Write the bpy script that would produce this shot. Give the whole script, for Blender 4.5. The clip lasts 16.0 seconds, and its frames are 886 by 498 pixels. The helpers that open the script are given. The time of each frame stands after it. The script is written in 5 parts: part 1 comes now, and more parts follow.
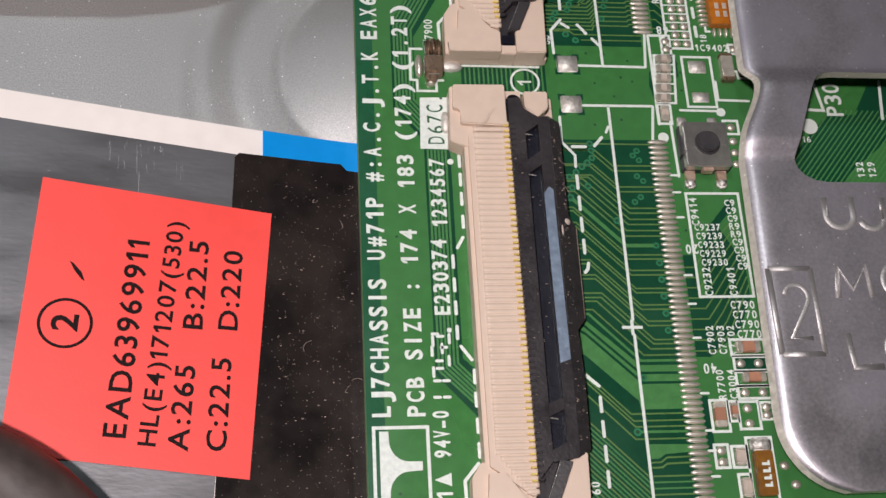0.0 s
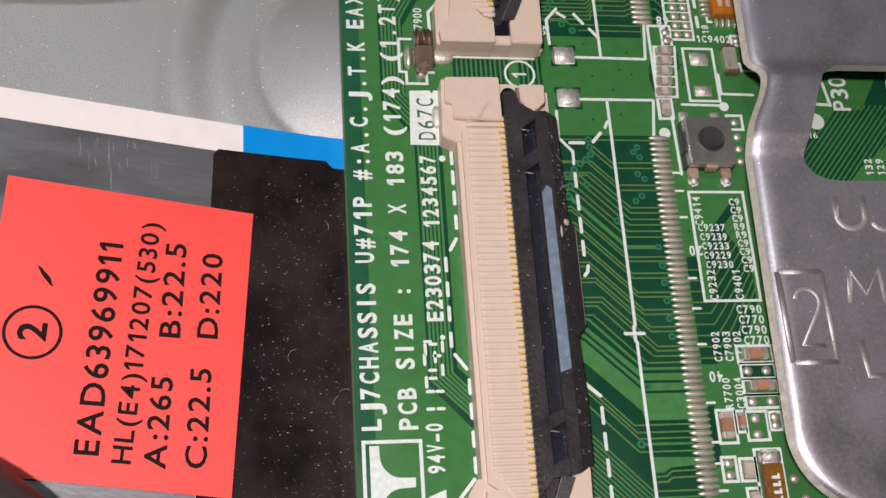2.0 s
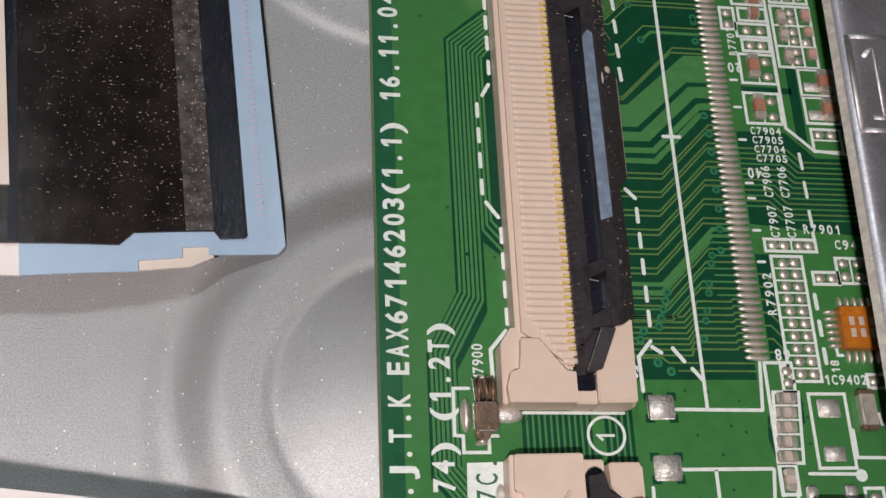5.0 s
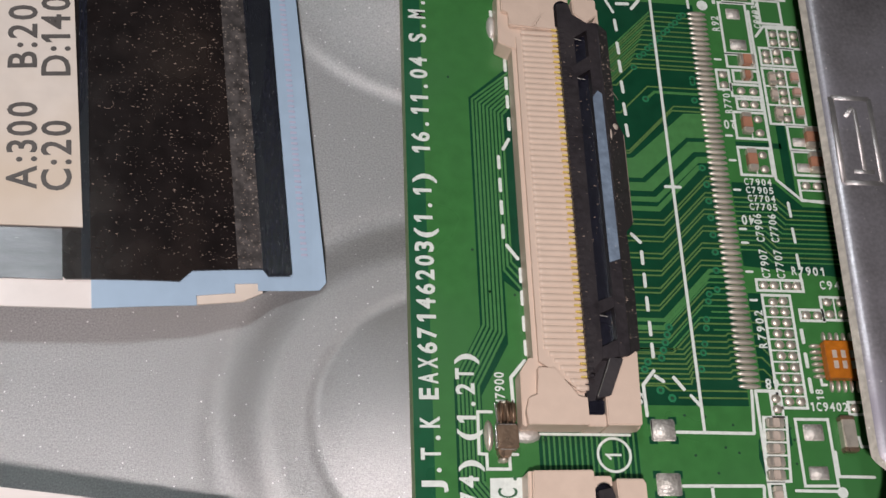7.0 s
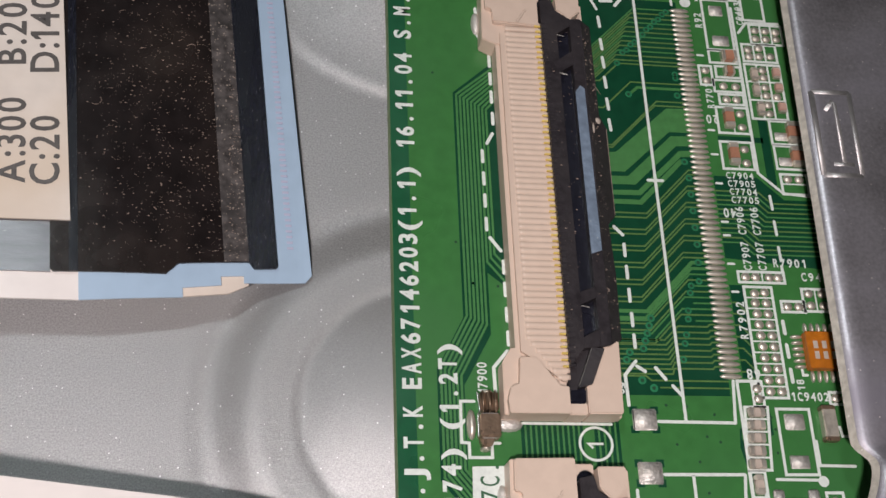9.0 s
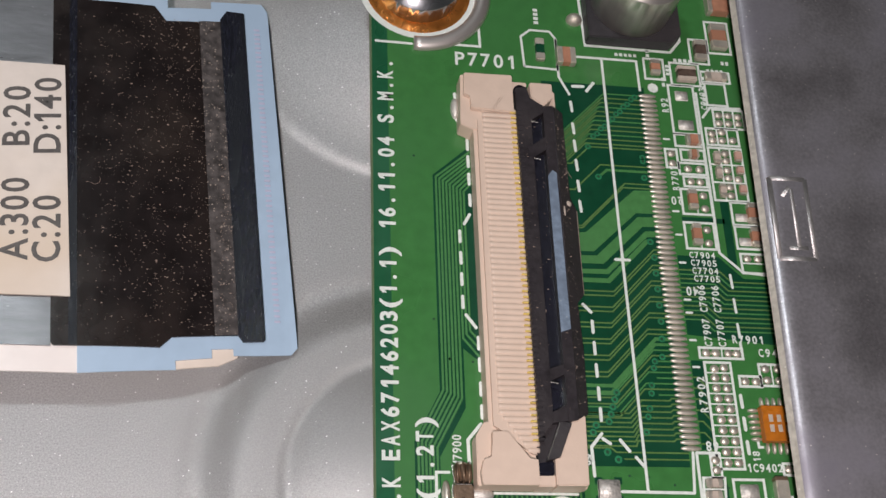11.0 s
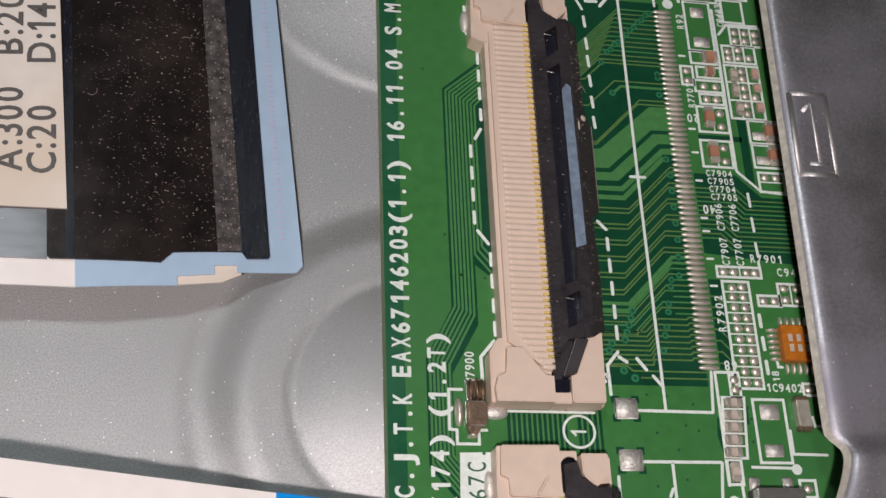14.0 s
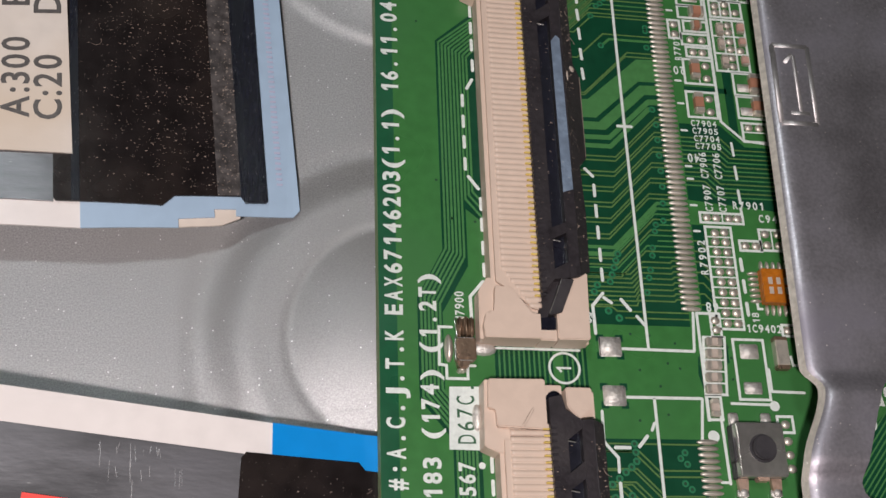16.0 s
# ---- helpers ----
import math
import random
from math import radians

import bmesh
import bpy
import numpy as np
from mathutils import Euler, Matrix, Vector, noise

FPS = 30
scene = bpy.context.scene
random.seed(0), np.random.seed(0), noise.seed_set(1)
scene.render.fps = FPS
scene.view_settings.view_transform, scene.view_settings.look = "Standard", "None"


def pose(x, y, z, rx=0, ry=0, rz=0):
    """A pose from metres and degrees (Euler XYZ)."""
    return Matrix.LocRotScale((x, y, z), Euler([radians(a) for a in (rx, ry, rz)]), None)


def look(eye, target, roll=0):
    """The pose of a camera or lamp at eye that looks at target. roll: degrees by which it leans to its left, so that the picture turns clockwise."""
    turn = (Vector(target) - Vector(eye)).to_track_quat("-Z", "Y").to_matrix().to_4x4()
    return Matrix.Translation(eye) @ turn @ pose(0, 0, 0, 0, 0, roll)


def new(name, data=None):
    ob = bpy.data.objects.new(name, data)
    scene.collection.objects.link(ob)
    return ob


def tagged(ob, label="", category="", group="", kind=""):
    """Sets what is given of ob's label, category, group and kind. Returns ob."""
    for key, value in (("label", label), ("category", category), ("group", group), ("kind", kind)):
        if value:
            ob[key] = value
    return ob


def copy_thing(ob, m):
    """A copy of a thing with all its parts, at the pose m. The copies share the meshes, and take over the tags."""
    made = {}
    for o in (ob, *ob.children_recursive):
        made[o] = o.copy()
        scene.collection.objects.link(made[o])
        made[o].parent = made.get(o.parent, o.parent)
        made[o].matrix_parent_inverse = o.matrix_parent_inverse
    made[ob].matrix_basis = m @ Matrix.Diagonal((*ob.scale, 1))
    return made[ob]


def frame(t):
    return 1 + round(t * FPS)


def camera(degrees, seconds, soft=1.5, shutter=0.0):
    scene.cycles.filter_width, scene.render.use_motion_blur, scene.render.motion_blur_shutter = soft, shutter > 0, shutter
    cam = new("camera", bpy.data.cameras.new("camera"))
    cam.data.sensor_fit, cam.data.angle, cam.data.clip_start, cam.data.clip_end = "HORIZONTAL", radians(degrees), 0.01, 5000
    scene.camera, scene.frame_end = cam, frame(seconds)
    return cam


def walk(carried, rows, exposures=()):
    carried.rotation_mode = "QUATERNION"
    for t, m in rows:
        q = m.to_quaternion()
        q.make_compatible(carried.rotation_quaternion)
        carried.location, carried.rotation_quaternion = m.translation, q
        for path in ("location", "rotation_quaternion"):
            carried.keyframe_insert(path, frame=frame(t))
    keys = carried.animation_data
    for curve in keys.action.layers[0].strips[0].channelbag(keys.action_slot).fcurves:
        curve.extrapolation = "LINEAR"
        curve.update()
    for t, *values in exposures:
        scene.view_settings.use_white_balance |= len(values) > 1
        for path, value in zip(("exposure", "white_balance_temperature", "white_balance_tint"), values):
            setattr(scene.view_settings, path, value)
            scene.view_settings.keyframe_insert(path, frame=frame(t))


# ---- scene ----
cam = camera(41.0, 16.0)
# seconds, eye in metres, turn in degrees
ROWS = [
    (0.0, -0.02056, -0.05135, 0.08797, 22.316, -6.922, -3.023),
    (0.5, -0.02053, -0.04982, 0.08556, 22.054, -7.207, -3.087),
    (1.0, -0.02120, -0.04799, 0.08380, 21.874, -7.693, -3.296),
    (1.5, -0.02083, -0.04842, 0.08374, 21.988, -7.683, -3.334),
    (2.0, -0.02163, -0.04838, 0.08334, 21.872, -8.292, -3.641),
    (2.5, -0.02227, -0.04583, 0.08228, 21.650, -8.285, -3.620),
    (3.0, -0.02100, -0.03612, 0.08114, 22.820, -8.540, -3.330),
    (3.5, -0.02120, -0.02896, 0.07940, 21.750, -8.980, -2.950),
    (4.0, -0.02195, -0.02301, 0.07692, 21.647, -9.526, -2.680),
    (4.5, -0.02286, -0.01920, 0.07499, 22.317, -9.558, -2.450),
    (5.0, -0.02362, -0.01690, 0.07242, 22.350, -9.550, -2.500),
    (5.2, -0.02450, -0.01612, 0.07145, 22.600, -9.800, -2.520),
    (7.3, -0.02696, -0.02121, 0.08160, 24.295, -9.415, -2.052),
    (7.5, -0.02561, -0.02191, 0.08114, 24.789, -8.965, -1.971),
    (8.0, -0.02580, -0.02105, 0.08157, 24.116, -9.162, -2.030),
    (8.5, -0.02580, -0.02157, 0.08140, 24.304, -9.345, -2.137),
    (9.0, -0.02558, -0.02178, 0.08145, 24.423, -9.377, -2.169),
    (9.5, -0.02576, -0.02080, 0.08246, 24.373, -9.360, -2.129),
    (10.0, -0.02519, -0.02024, 0.08391, 25.159, -9.460, -1.954),
    (10.2, -0.02576, -0.01826, 0.08667, 25.186, -9.953, -1.775),
    (12.3, -0.02683, -0.02310, 0.08919, 25.489, -10.640, -2.327),
    (12.5, -0.02762, -0.02107, 0.08390, 25.020, -11.086, -2.390),
    (13.0, -0.02716, -0.01922, 0.08107, 24.651, -11.001, -2.172),
    (13.5, -0.02736, -0.02141, 0.08189, 24.504, -10.985, -2.231),
    (14.0, -0.02771, -0.02271, 0.08334, 24.056, -11.119, -2.221),
    (14.5, -0.02752, -0.02481, 0.08427, 23.841, -11.199, -2.349),
    (15.0, -0.02768, -0.02558, 0.08432, 23.602, -11.319, -2.344),
    (15.5, -0.02785, -0.02559, 0.08476, 23.350, -11.183, -2.244),
    (16.0, -0.02690, -0.02683, 0.08553, 23.070, -10.800, -1.940),
]
walk(cam, [(t, pose(*row)) for t, *row in ROWS],
     exposures=((0.0, -0.14), (3.0, -0.12), (4.0, -0.14), (5.0, -0.16), (7.5, -0.18), (10.0, -0.14), (12.4, 0.04), (13.2, -0.12), (16.0, -0.24)))
# ---- end of path ----
# ---- light ----
world = bpy.data.worlds.new("room_air")
scene.world = world
world.use_nodes = True
world.node_tree.nodes["Background"].inputs[0].default_value = (0.9, 0.95, 1.0, 1)
world.node_tree.nodes["Background"].inputs[1].default_value = 0.065
# a cool ceiling lamp to the north-west, which throws the upper cable's faint shadow
lamp = new("ceiling_lamp", bpy.data.lights.new("ceiling_lamp", "AREA"))
lamp.data.shape, lamp.data.size, lamp.data.energy = "DISK", 0.16, 5.5
lamp.data.color = (0.88, 0.98, 1.0)
lamp.matrix_world = look((-0.50, 0.52, 1.50), (0, 0, 0))
# small fixed lamp, low in the south, stands in for the camera's own moving torch
spot = new("torch_stand_in", bpy.data.lights.new("torch_stand_in", "AREA"))
spot.data.shape, spot.data.size, spot.data.energy = "DISK", 0.009, 0.31
spot.data.color = (1.0, 0.905, 0.90)
spot.matrix_world = look((-0.048, -0.060, 0.150), (-0.012, 0.005, 0))


MM = 0.001


# ---- materials ----
def material(name, colour, rough=0.5, metal=0.0, var=0.12, scale=400.0, bump=0.0, bump_scale=3000.0, speck=None,
             speck_scale=900.0, speck_amount=0.62, coat=0.0, second=None, second_scale=60.0, stretch=(1, 1, 1), rand=0.0,
             rough_var=0.12):
    """Base colour with fine grain, broad stains, optional specks of dust or painted sparkle, bump and roughness
    variation.
    """
    m = bpy.data.materials.new(name)
    m.use_nodes = True
    nt = m.node_tree
    n, lk = nt.nodes, nt.links
    b = n["Principled BSDF"]
    b.inputs["Roughness"].default_value, b.inputs["Metallic"].default_value = rough, metal
    b.inputs["Coat Weight"].default_value = coat
    b.inputs["Coat Roughness"].default_value = 0.12
    geo = n.new("ShaderNodeTexCoord")
    mp = n.new("ShaderNodeMapping")
    mp.inputs["Scale"].default_value = stretch
    lk.new(geo.outputs["Object"], mp.inputs[0])

    def noise_node(s, detail=4):
        t = n.new("ShaderNodeTexNoise")
        t.inputs["Scale"].default_value, t.inputs["Detail"].default_value = s, detail
        lk.new(mp.outputs[0], t.inputs["Vector"])
        return t

    def mix(fac, a, c, blend="MIX"):
        x = n.new("ShaderNodeMix")
        x.data_type, x.blend_type = "RGBA", blend
        if isinstance(fac, float):
            x.inputs[0].default_value = fac
        else:
            lk.new(fac, x.inputs[0])
        for k, v in ((6, a), (7, c)):
            if isinstance(v, tuple):
                x.inputs[k].default_value = (*v, 1)
            else:
                lk.new(v, x.inputs[k])
        return x.outputs[2]

    def ramp(src, lo, hi):
        r = n.new("ShaderNodeMapRange")
        r.inputs[1].default_value, r.inputs[2].default_value = lo, hi
        lk.new(src, r.inputs[0])
        return r.outputs[0]

    fine, broad = noise_node(scale), noise_node(second_scale, 3)
    dark = tuple(c * (1 - var) for c in colour)
    light = tuple(min(1, c * (1 + var)) for c in colour)
    col = mix(ramp(fine.outputs[0], 0.3, 0.7), dark, light)
    tint = second or tuple(c * (1 - 0.8 * var) for c in colour)
    col = mix(ramp(broad.outputs[0], 0.45, 0.72), col, tint)
    if rand:
        info = n.new("ShaderNodeObjectInfo")
        col = mix(ramp(info.outputs["Random"], 0, 1), col, tuple(c * (1 - rand) for c in colour))
    if speck:
        s = n.new("ShaderNodeTexVoronoi")
        s.inputs["Scale"].default_value = speck_scale
        lk.new(mp.outputs[0], s.inputs["Vector"])
        sep = n.new("ShaderNodeSeparateColor")
        lk.new(s.outputs["Color"], sep.inputs[0])
        size = n.new("ShaderNodeMath")
        size.operation = "MULTIPLY_ADD"
        size.inputs[1].default_value, size.inputs[2].default_value = 0.6, -0.6 * speck_amount
        lk.new(sep.outputs[0], size.inputs[0])
        near = n.new("ShaderNodeMath")
        near.operation = "SUBTRACT"
        lk.new(size.outputs[0], near.inputs[0])
        lk.new(s.outputs["Distance"], near.inputs[1])
        col = mix(ramp(near.outputs[0], -0.02, 0.05), col, speck)
    lk.new(col, b.inputs["Base Color"])
    if rough_var:
        r = n.new("ShaderNodeMapRange")
        r.inputs[3].default_value, r.inputs[4].default_value = max(0.02, rough - rough_var), min(1, rough + rough_var)
        lk.new(broad.outputs[0], r.inputs[0])
        r.inputs[1].default_value, r.inputs[2].default_value = 0.3, 0.7
        lk.new(r.outputs[0], b.inputs["Roughness"])
    if bump:
        t = noise_node(bump_scale, 3)
        bp = n.new("ShaderNodeBump")
        bp.inputs["Strength"].default_value, bp.inputs["Distance"].default_value = bump, 0.0001
        lk.new(t.outputs[0], bp.inputs["Height"])
        lk.new(bp.outputs[0], b.inputs["Normal"])
    return m


# the panel's near-white specks paint the zinc's sparkle into its colour
PANEL = material("galvanised_panel", (0.40, 0.395, 0.395), 0.34, 0.46, 0.24, 7000, 0.40, 14000, (0.88, 0.88, 0.87), 2400, 0.68, second=(0.365, 0.362, 0.36), second_scale=45, rough_var=0.04)
MASK = material("green_solder_mask", (0.042, 0.166, 0.043), 0.34, 0, 0.10, 900, 0.12, 1800, coat=0.15, second=(0.037, 0.150, 0.040), second_scale=80)
TEALMASK = material("teal_green_mask", (0.010, 0.085, 0.036), 0.34, 0, 0.12, 900, 0.12, 1800, coat=0.15, second=(0.012, 0.095, 0.04), second_scale=120)
GAP = material("dark_green_mask", (0.005, 0.050, 0.023), 0.38, 0, 0.12, 900, 0.12, 1800, second=(0.006, 0.060, 0.027), second_scale=120)
TRACE = material("mask_over_trace", (0.060, 0.195, 0.060), 0.34, 0.0, 0.12, 1500, 0, coat=0.15)
OLIVE = material("mask_over_bright_trace", (0.105, 0.200, 0.060), 0.32, 0.1, 0.15, 1500, 0, coat=0.15)
GAP.node_tree.nodes["Principled BSDF"].inputs["Specular IOR Level"].default_value = 0.25
VIA = material("via_ring", (0.022, 0.17, 0.075), 0.35, 0, 0.2, 1500)
HOLE = material("dark_hole", (0.010, 0.055, 0.022), 0.6)
EDGE = material("board_edge_laminate", (0.25, 0.33, 0.16), 0.7, 0, 0.25, 1500, 0.5, 4000)
SILK = material("white_silkscreen", (0.66, 0.70, 0.66), 0.7, 0, 0.10, 2500, 0.3, 6000)
SOLDER = material("tinned_solder", (0.82, 0.78, 0.73), 0.48, 0.55, 0.22, 2500, 1.0, 5000, second=(0.58, 0.53, 0.47), second_scale=900, rand=0.2)
SOLDER_SMOOTH = material("bright_solder_bead", (0.76, 0.69, 0.60), 0.46, 0.75, 0.18, 1500, 0.4, 3500, second=(0.56, 0.49, 0.41), second_scale=700, rand=0.25)
CREAM = material("cream_plastic", (0.62, 0.485, 0.395), 0.48, 0, 0.04, 900, 0.15, 4000, second=(0.59, 0.455, 0.365), second_scale=120)
BLACK = material("black_lever_plastic", (0.027, 0.023, 0.026), 0.38, 0, 0.3, 1500, 0.3, 3500, (0.24, 0.20, 0.18), 2300, 0.76, second=(0.030, 0.024, 0.026), second_scale=300)
BLACK2 = material("darkened_black_plastic", (0.010, 0.010, 0.017), 0.3, 0, 0.3, 1500, 0.2, 3500)
BLUETAPE = material("grey_blue_strip", (0.17, 0.22, 0.29), 0.33, 0, 0.2, 1800, 0.3, 3500, (0.30, 0.34, 0.38), 2400, 0.6, second=(0.12, 0.155, 0.21), second_scale=500)
GOLD = material("gold_contact", (1.0, 0.74, 0.22), 0.42, 0.35, 0.15, 3000, 0, rand=0.25)
# pale specks on the plate: dust and grain, with their glints in the colour
SHIELD = material("brushed_steel_plate", (0.56, 0.52, 0.555), 0.43, 0.9, 0.16, 3500, 0.10, 9000, (0.95, 0.88, 0.86), 2600, 0.66, second=(0.36, 0.335, 0.385), second_scale=110, rough_var=0.16)
CUT = material("cut_steel_edge", (0.62, 0.58, 0.51), 0.55, 0.3, 0.25, 1500, 0.8, 3000, (0.75, 0.72, 0.66), 2500, 0.6)
RIDGE = material("embossed_steel", (0.57, 0.54, 0.535), 0.48, 0.85, 0.15, 1500, 0.4, 5000)
WHITEFILM = material("white_cable_film", (0.80, 0.74, 0.71), 0.4, 0, 0.04, 600, 0.05, 2000, second=(0.76, 0.70, 0.67), second_scale=60)
CREAMFILM = material("cream_cable_film", (0.70, 0.60, 0.52), 0.45, 0, 0.06, 600, 0.05, 2000)
PALEBLUE = material("pale_blue_stiffener", (0.38, 0.50, 0.64), 0.38, 0, 0.04, 600, 0.05, 2500, second=(0.35, 0.47, 0.61), second_scale=70)
BLUE = material("blue_stiffener", (0.002, 0.25, 0.68), 0.35, 0, 0.04, 600, 0.05, 2500)
FOIL = material("brushed_foil", (0.25, 0.245, 0.258), 0.38, 0.8, 0.10, 700, 0.14, 1500, (0.42, 0.42, 0.42), 1500, 0.75, second=(0.19, 0.186, 0.20), second_scale=160, stretch=(0.6, 2.0, 1))
SCRATCH = material("foil_scratch", (0.42, 0.41, 0.41), 0.5, 0.85, 0.15, 1500)
BLACKFILM = material("black_gloss_film", (0.013, 0.010, 0.010), 0.22, 0, 0.3, 600, 0.2, 900, (0.10, 0.083, 0.074), 4200, 0.58, second=(0.024, 0.017, 0.0145), second_scale=150, rough_var=0.08)
BLACKWORN = material("worn_black_film", (0.075, 0.066, 0.064), 0.42, 0, 0.6, 1500, 0.6, 1800, (0.30, 0.25, 0.215), 4500, 0.35, second=(0.03, 0.026, 0.026), second_scale=500)
BLACKRIB = material("scratched_black_film", (0.012, 0.013, 0.02), 0.25, 0, 0.5, 900, 0.5, 2500, (0.16, 0.16, 0.17), 1500, 0.62, stretch=(8, 1, 1))
PINK = material("pale_contact_mark", (0.46, 0.46, 0.60), 0.4, 0.1, 0.1, 1500)
RED = material("red_paper_label", (0.86, 0.072, 0.060), 0.5, 0, 0.03, 700, 0.08, 3000, second=(0.83, 0.068, 0.056), second_scale=50)
PAPER = material("cream_paper_label", (0.70, 0.63, 0.57), 0.55, 0, 0.05, 600, 0.1, 2500, second=(0.64, 0.53, 0.42), second_scale=70)
INK = material("black_ink", (0.014, 0.008, 0.008), 0.85, 0, 0.2, 1500)
INK.node_tree.nodes["Principled BSDF"].inputs["Specular IOR Level"].default_value = 0.15
GREYINK = material("dark_grey_ink", (0.10, 0.09, 0.085), 0.55, 0, 0.25, 1500)
GREENINK = material("green_bare_letters", (0.03, 0.11, 0.05), 0.5, 0, 0.2, 1500)
BROWN = material("brown_ceramic", (0.42, 0.20, 0.125), 0.42, 0, 0.15, 1500, 0.2, 4000, rand=0.25)
PINKCERAMIC = material("pink_ceramic", (0.50, 0.31, 0.25), 0.45, 0, 0.12, 1500, 0.2, 4000)
TAN = material("tan_ceramic", (0.48, 0.40, 0.34), 0.45, 0, 0.12, 1500, 0.2, 4000)
DARKTAN = material("dark_tan_ceramic", (0.24, 0.185, 0.15), 0.42, 0, 0.2, 1500, 0.3, 4000, rand=0.2)
DARKCHIP = material("dark_brown_chip", (0.11, 0.075, 0.06), 0.34, 0.2, 0.3, 1500, 0.4, 3500, second=(0.18, 0.13, 0.11), second_scale=500)
COILMETAL = material("brown_coil_metal", (0.34, 0.24, 0.17), 0.32, 0.7, 0.25, 1500, 0.4, 3500, second=(0.22, 0.15, 0.10), second_scale=700)
ORANGE = material("amber_chip", (0.42, 0.13, 0.012), 0.32, 0, 0.2, 1500, 0.2, 3500, coat=0.3)
AMBER = material("amber_fuse_body", (0.20, 0.085, 0.015), 0.3, 0, 0.25, 1500, 0.2, 3500, coat=0.3)
LEGCOPPER = material("bare_copper_leg", (0.66, 0.47, 0.37), 0.42, 0.6, 0.3, 1500, 0.4, 3000, second=(0.42, 0.27, 0.19), second_scale=900)
SWITCHTOP = material("switch_steel", (0.58, 0.55, 0.52), 0.30, 0.85, 0.12, 1500, 0.25, 4000)
RUBBER = material("dark_rubber", (0.035, 0.032, 0.036), 0.5, 0, 0.2, 1500, 0.3, 4000, second=(0.045, 0.04, 0.043), second_scale=300)
CAN = material("aluminium_can", (0.72, 0.66, 0.63), 0.35, 0.85, 0.05, 900, 0.1, 4000)
COPPER = material("exposed_copper_ring", (0.78, 0.30, 0.07), 0.3, 0.75, 0.3, 1200, 0.6, 2500, second=(0.35, 0.12, 0.02), second_scale=600)
SCREW = material("zinc_screw", (0.62, 0.62, 0.66), 0.22, 1.0, 0.1, 900, 0.1, 3000)
CABLE = material("dark_cable_jacket", (0.046, 0.034, 0.031), 0.58, 0, 0.3, 500, 0.5, 900, second=(0.078, 0.060, 0.054), second_scale=200)
WALL = material("plain_plaster", (0.46, 0.455, 0.44), 0.85, 0, 0.03, 30, 0.1, 80, second_scale=3)


# ---- building helpers, all in millimetres ----
def part(name, bm, mat, parent=None, label="", smooth=False):
    """Links a bmesh (in mm) as one mesh object, scaled to metres, under its parent."""
    me = bpy.data.meshes.new(name)
    bmesh.ops.scale(bm, vec=(MM, MM, MM), verts=bm.verts)
    bmesh.ops.recalc_face_normals(bm, faces=bm.faces)
    if smooth:
        for f in bm.faces:
            f.smooth = True
    bm.to_mesh(me)
    bm.free()
    me.materials.append(mat)
    ob = new(name, me)
    if parent:
        ob.parent = parent
    if label:
        tagged(ob, label)
    return ob


def shared(name, me, parent, x, y, z=0.0, rz=0.0, s=(1, 1, 1)):
    """Another object on the same mesh, for alike pieces."""
    ob = new(name, me)
    ob.parent = parent
    ob.location, ob.rotation_euler, ob.scale = (x * MM, y * MM, z * MM), (0, 0, rz), s
    return ob


def thing(name, label, category, group="", kind="", at=(0, 0, 0)):
    ob = new(name)
    ob.empty_display_size = 0.002
    ob.location = [c * MM for c in at]
    return tagged(ob, label, category, group, kind)


def prism(bm, pts, z0, z1, bevel=0.0, seg=2):
    """An upright prism on a polygon; its top edges may be rounded. z1 may be a function of x and y."""
    hi = z1 if callable(z1) else (lambda x, y: z1)
    lo = z0 if callable(z0) else (lambda x, y: z0)
    bot = [bm.verts.new((x, y, lo(x, y))) for x, y in pts]
    top = [bm.verts.new((x, y, hi(x, y))) for x, y in pts]
    n = len(pts)
    cap = bm.faces.new(top)
    bm.faces.new(bot[::-1])
    for i in range(n):
        bm.faces.new((bot[i], bot[(i + 1) % n], top[(i + 1) % n], top[i]))
    if bevel:
        ups = [e for i in range(n) for e in bot[i].link_edges if e.other_vert(bot[i]) is top[i]]
        bmesh.ops.bevel(bm, geom=list(cap.edges) + ups, offset=bevel, segments=seg, affect="EDGES", clamp_overlap=True)
    return bm


def box(bm, x0, x1, y0, y1, z0, z1, bevel=0.0, seg=2):
    return prism(bm, [(x0, y0), (x1, y0), (x1, y1), (x0, y1)], z0, z1, bevel, seg)


def strip(bm, pts, width, z0, z1, closed=False):
    """A flat ribbon with mitred corners along a path."""
    p = [Vector(q) for q in pts]
    n = len(p)
    rows = []
    for i in range(n):
        a = p[i] - p[i - 1] if (i > 0 or closed) else p[1] - p[0]
        b = p[(i + 1) % n] - p[i] if (i < n - 1 or closed) else a
        a, b = a.normalized(), b.normalized()
        na, nb = Vector((-a.y, a.x)), Vector((-b.y, b.x))
        m = (na + nb)
        m = m.normalized() if m.length > 1e-6 else na
        k = width / 2 / max(0.35, m.dot(na))
        rows.append([bm.verts.new((*(p[i] + s * k * m), z)) for s, z in ((1, z0), (1, z1), (-1, z1), (-1, z0))])
    for i in range(n if closed else n - 1):
        r, q = rows[i], rows[(i + 1) % n]
        for k in range(3):
            bm.faces.new((r[k], q[k], q[k + 1], r[k + 1]))
    if not closed:
        bm.faces.new(rows[0])
        bm.faces.new(rows[-1][::-1])
    return bm


def rounded(bm, pts, width, z0, z1):
    """A printed stroke: a ribbon with round ends."""
    strip(bm, pts, width, z0, z1)
    for q in (pts[0], pts[-1]):
        disc(bm, *q, width / 2, z0, z1 - 0.004, 12)
    return bm


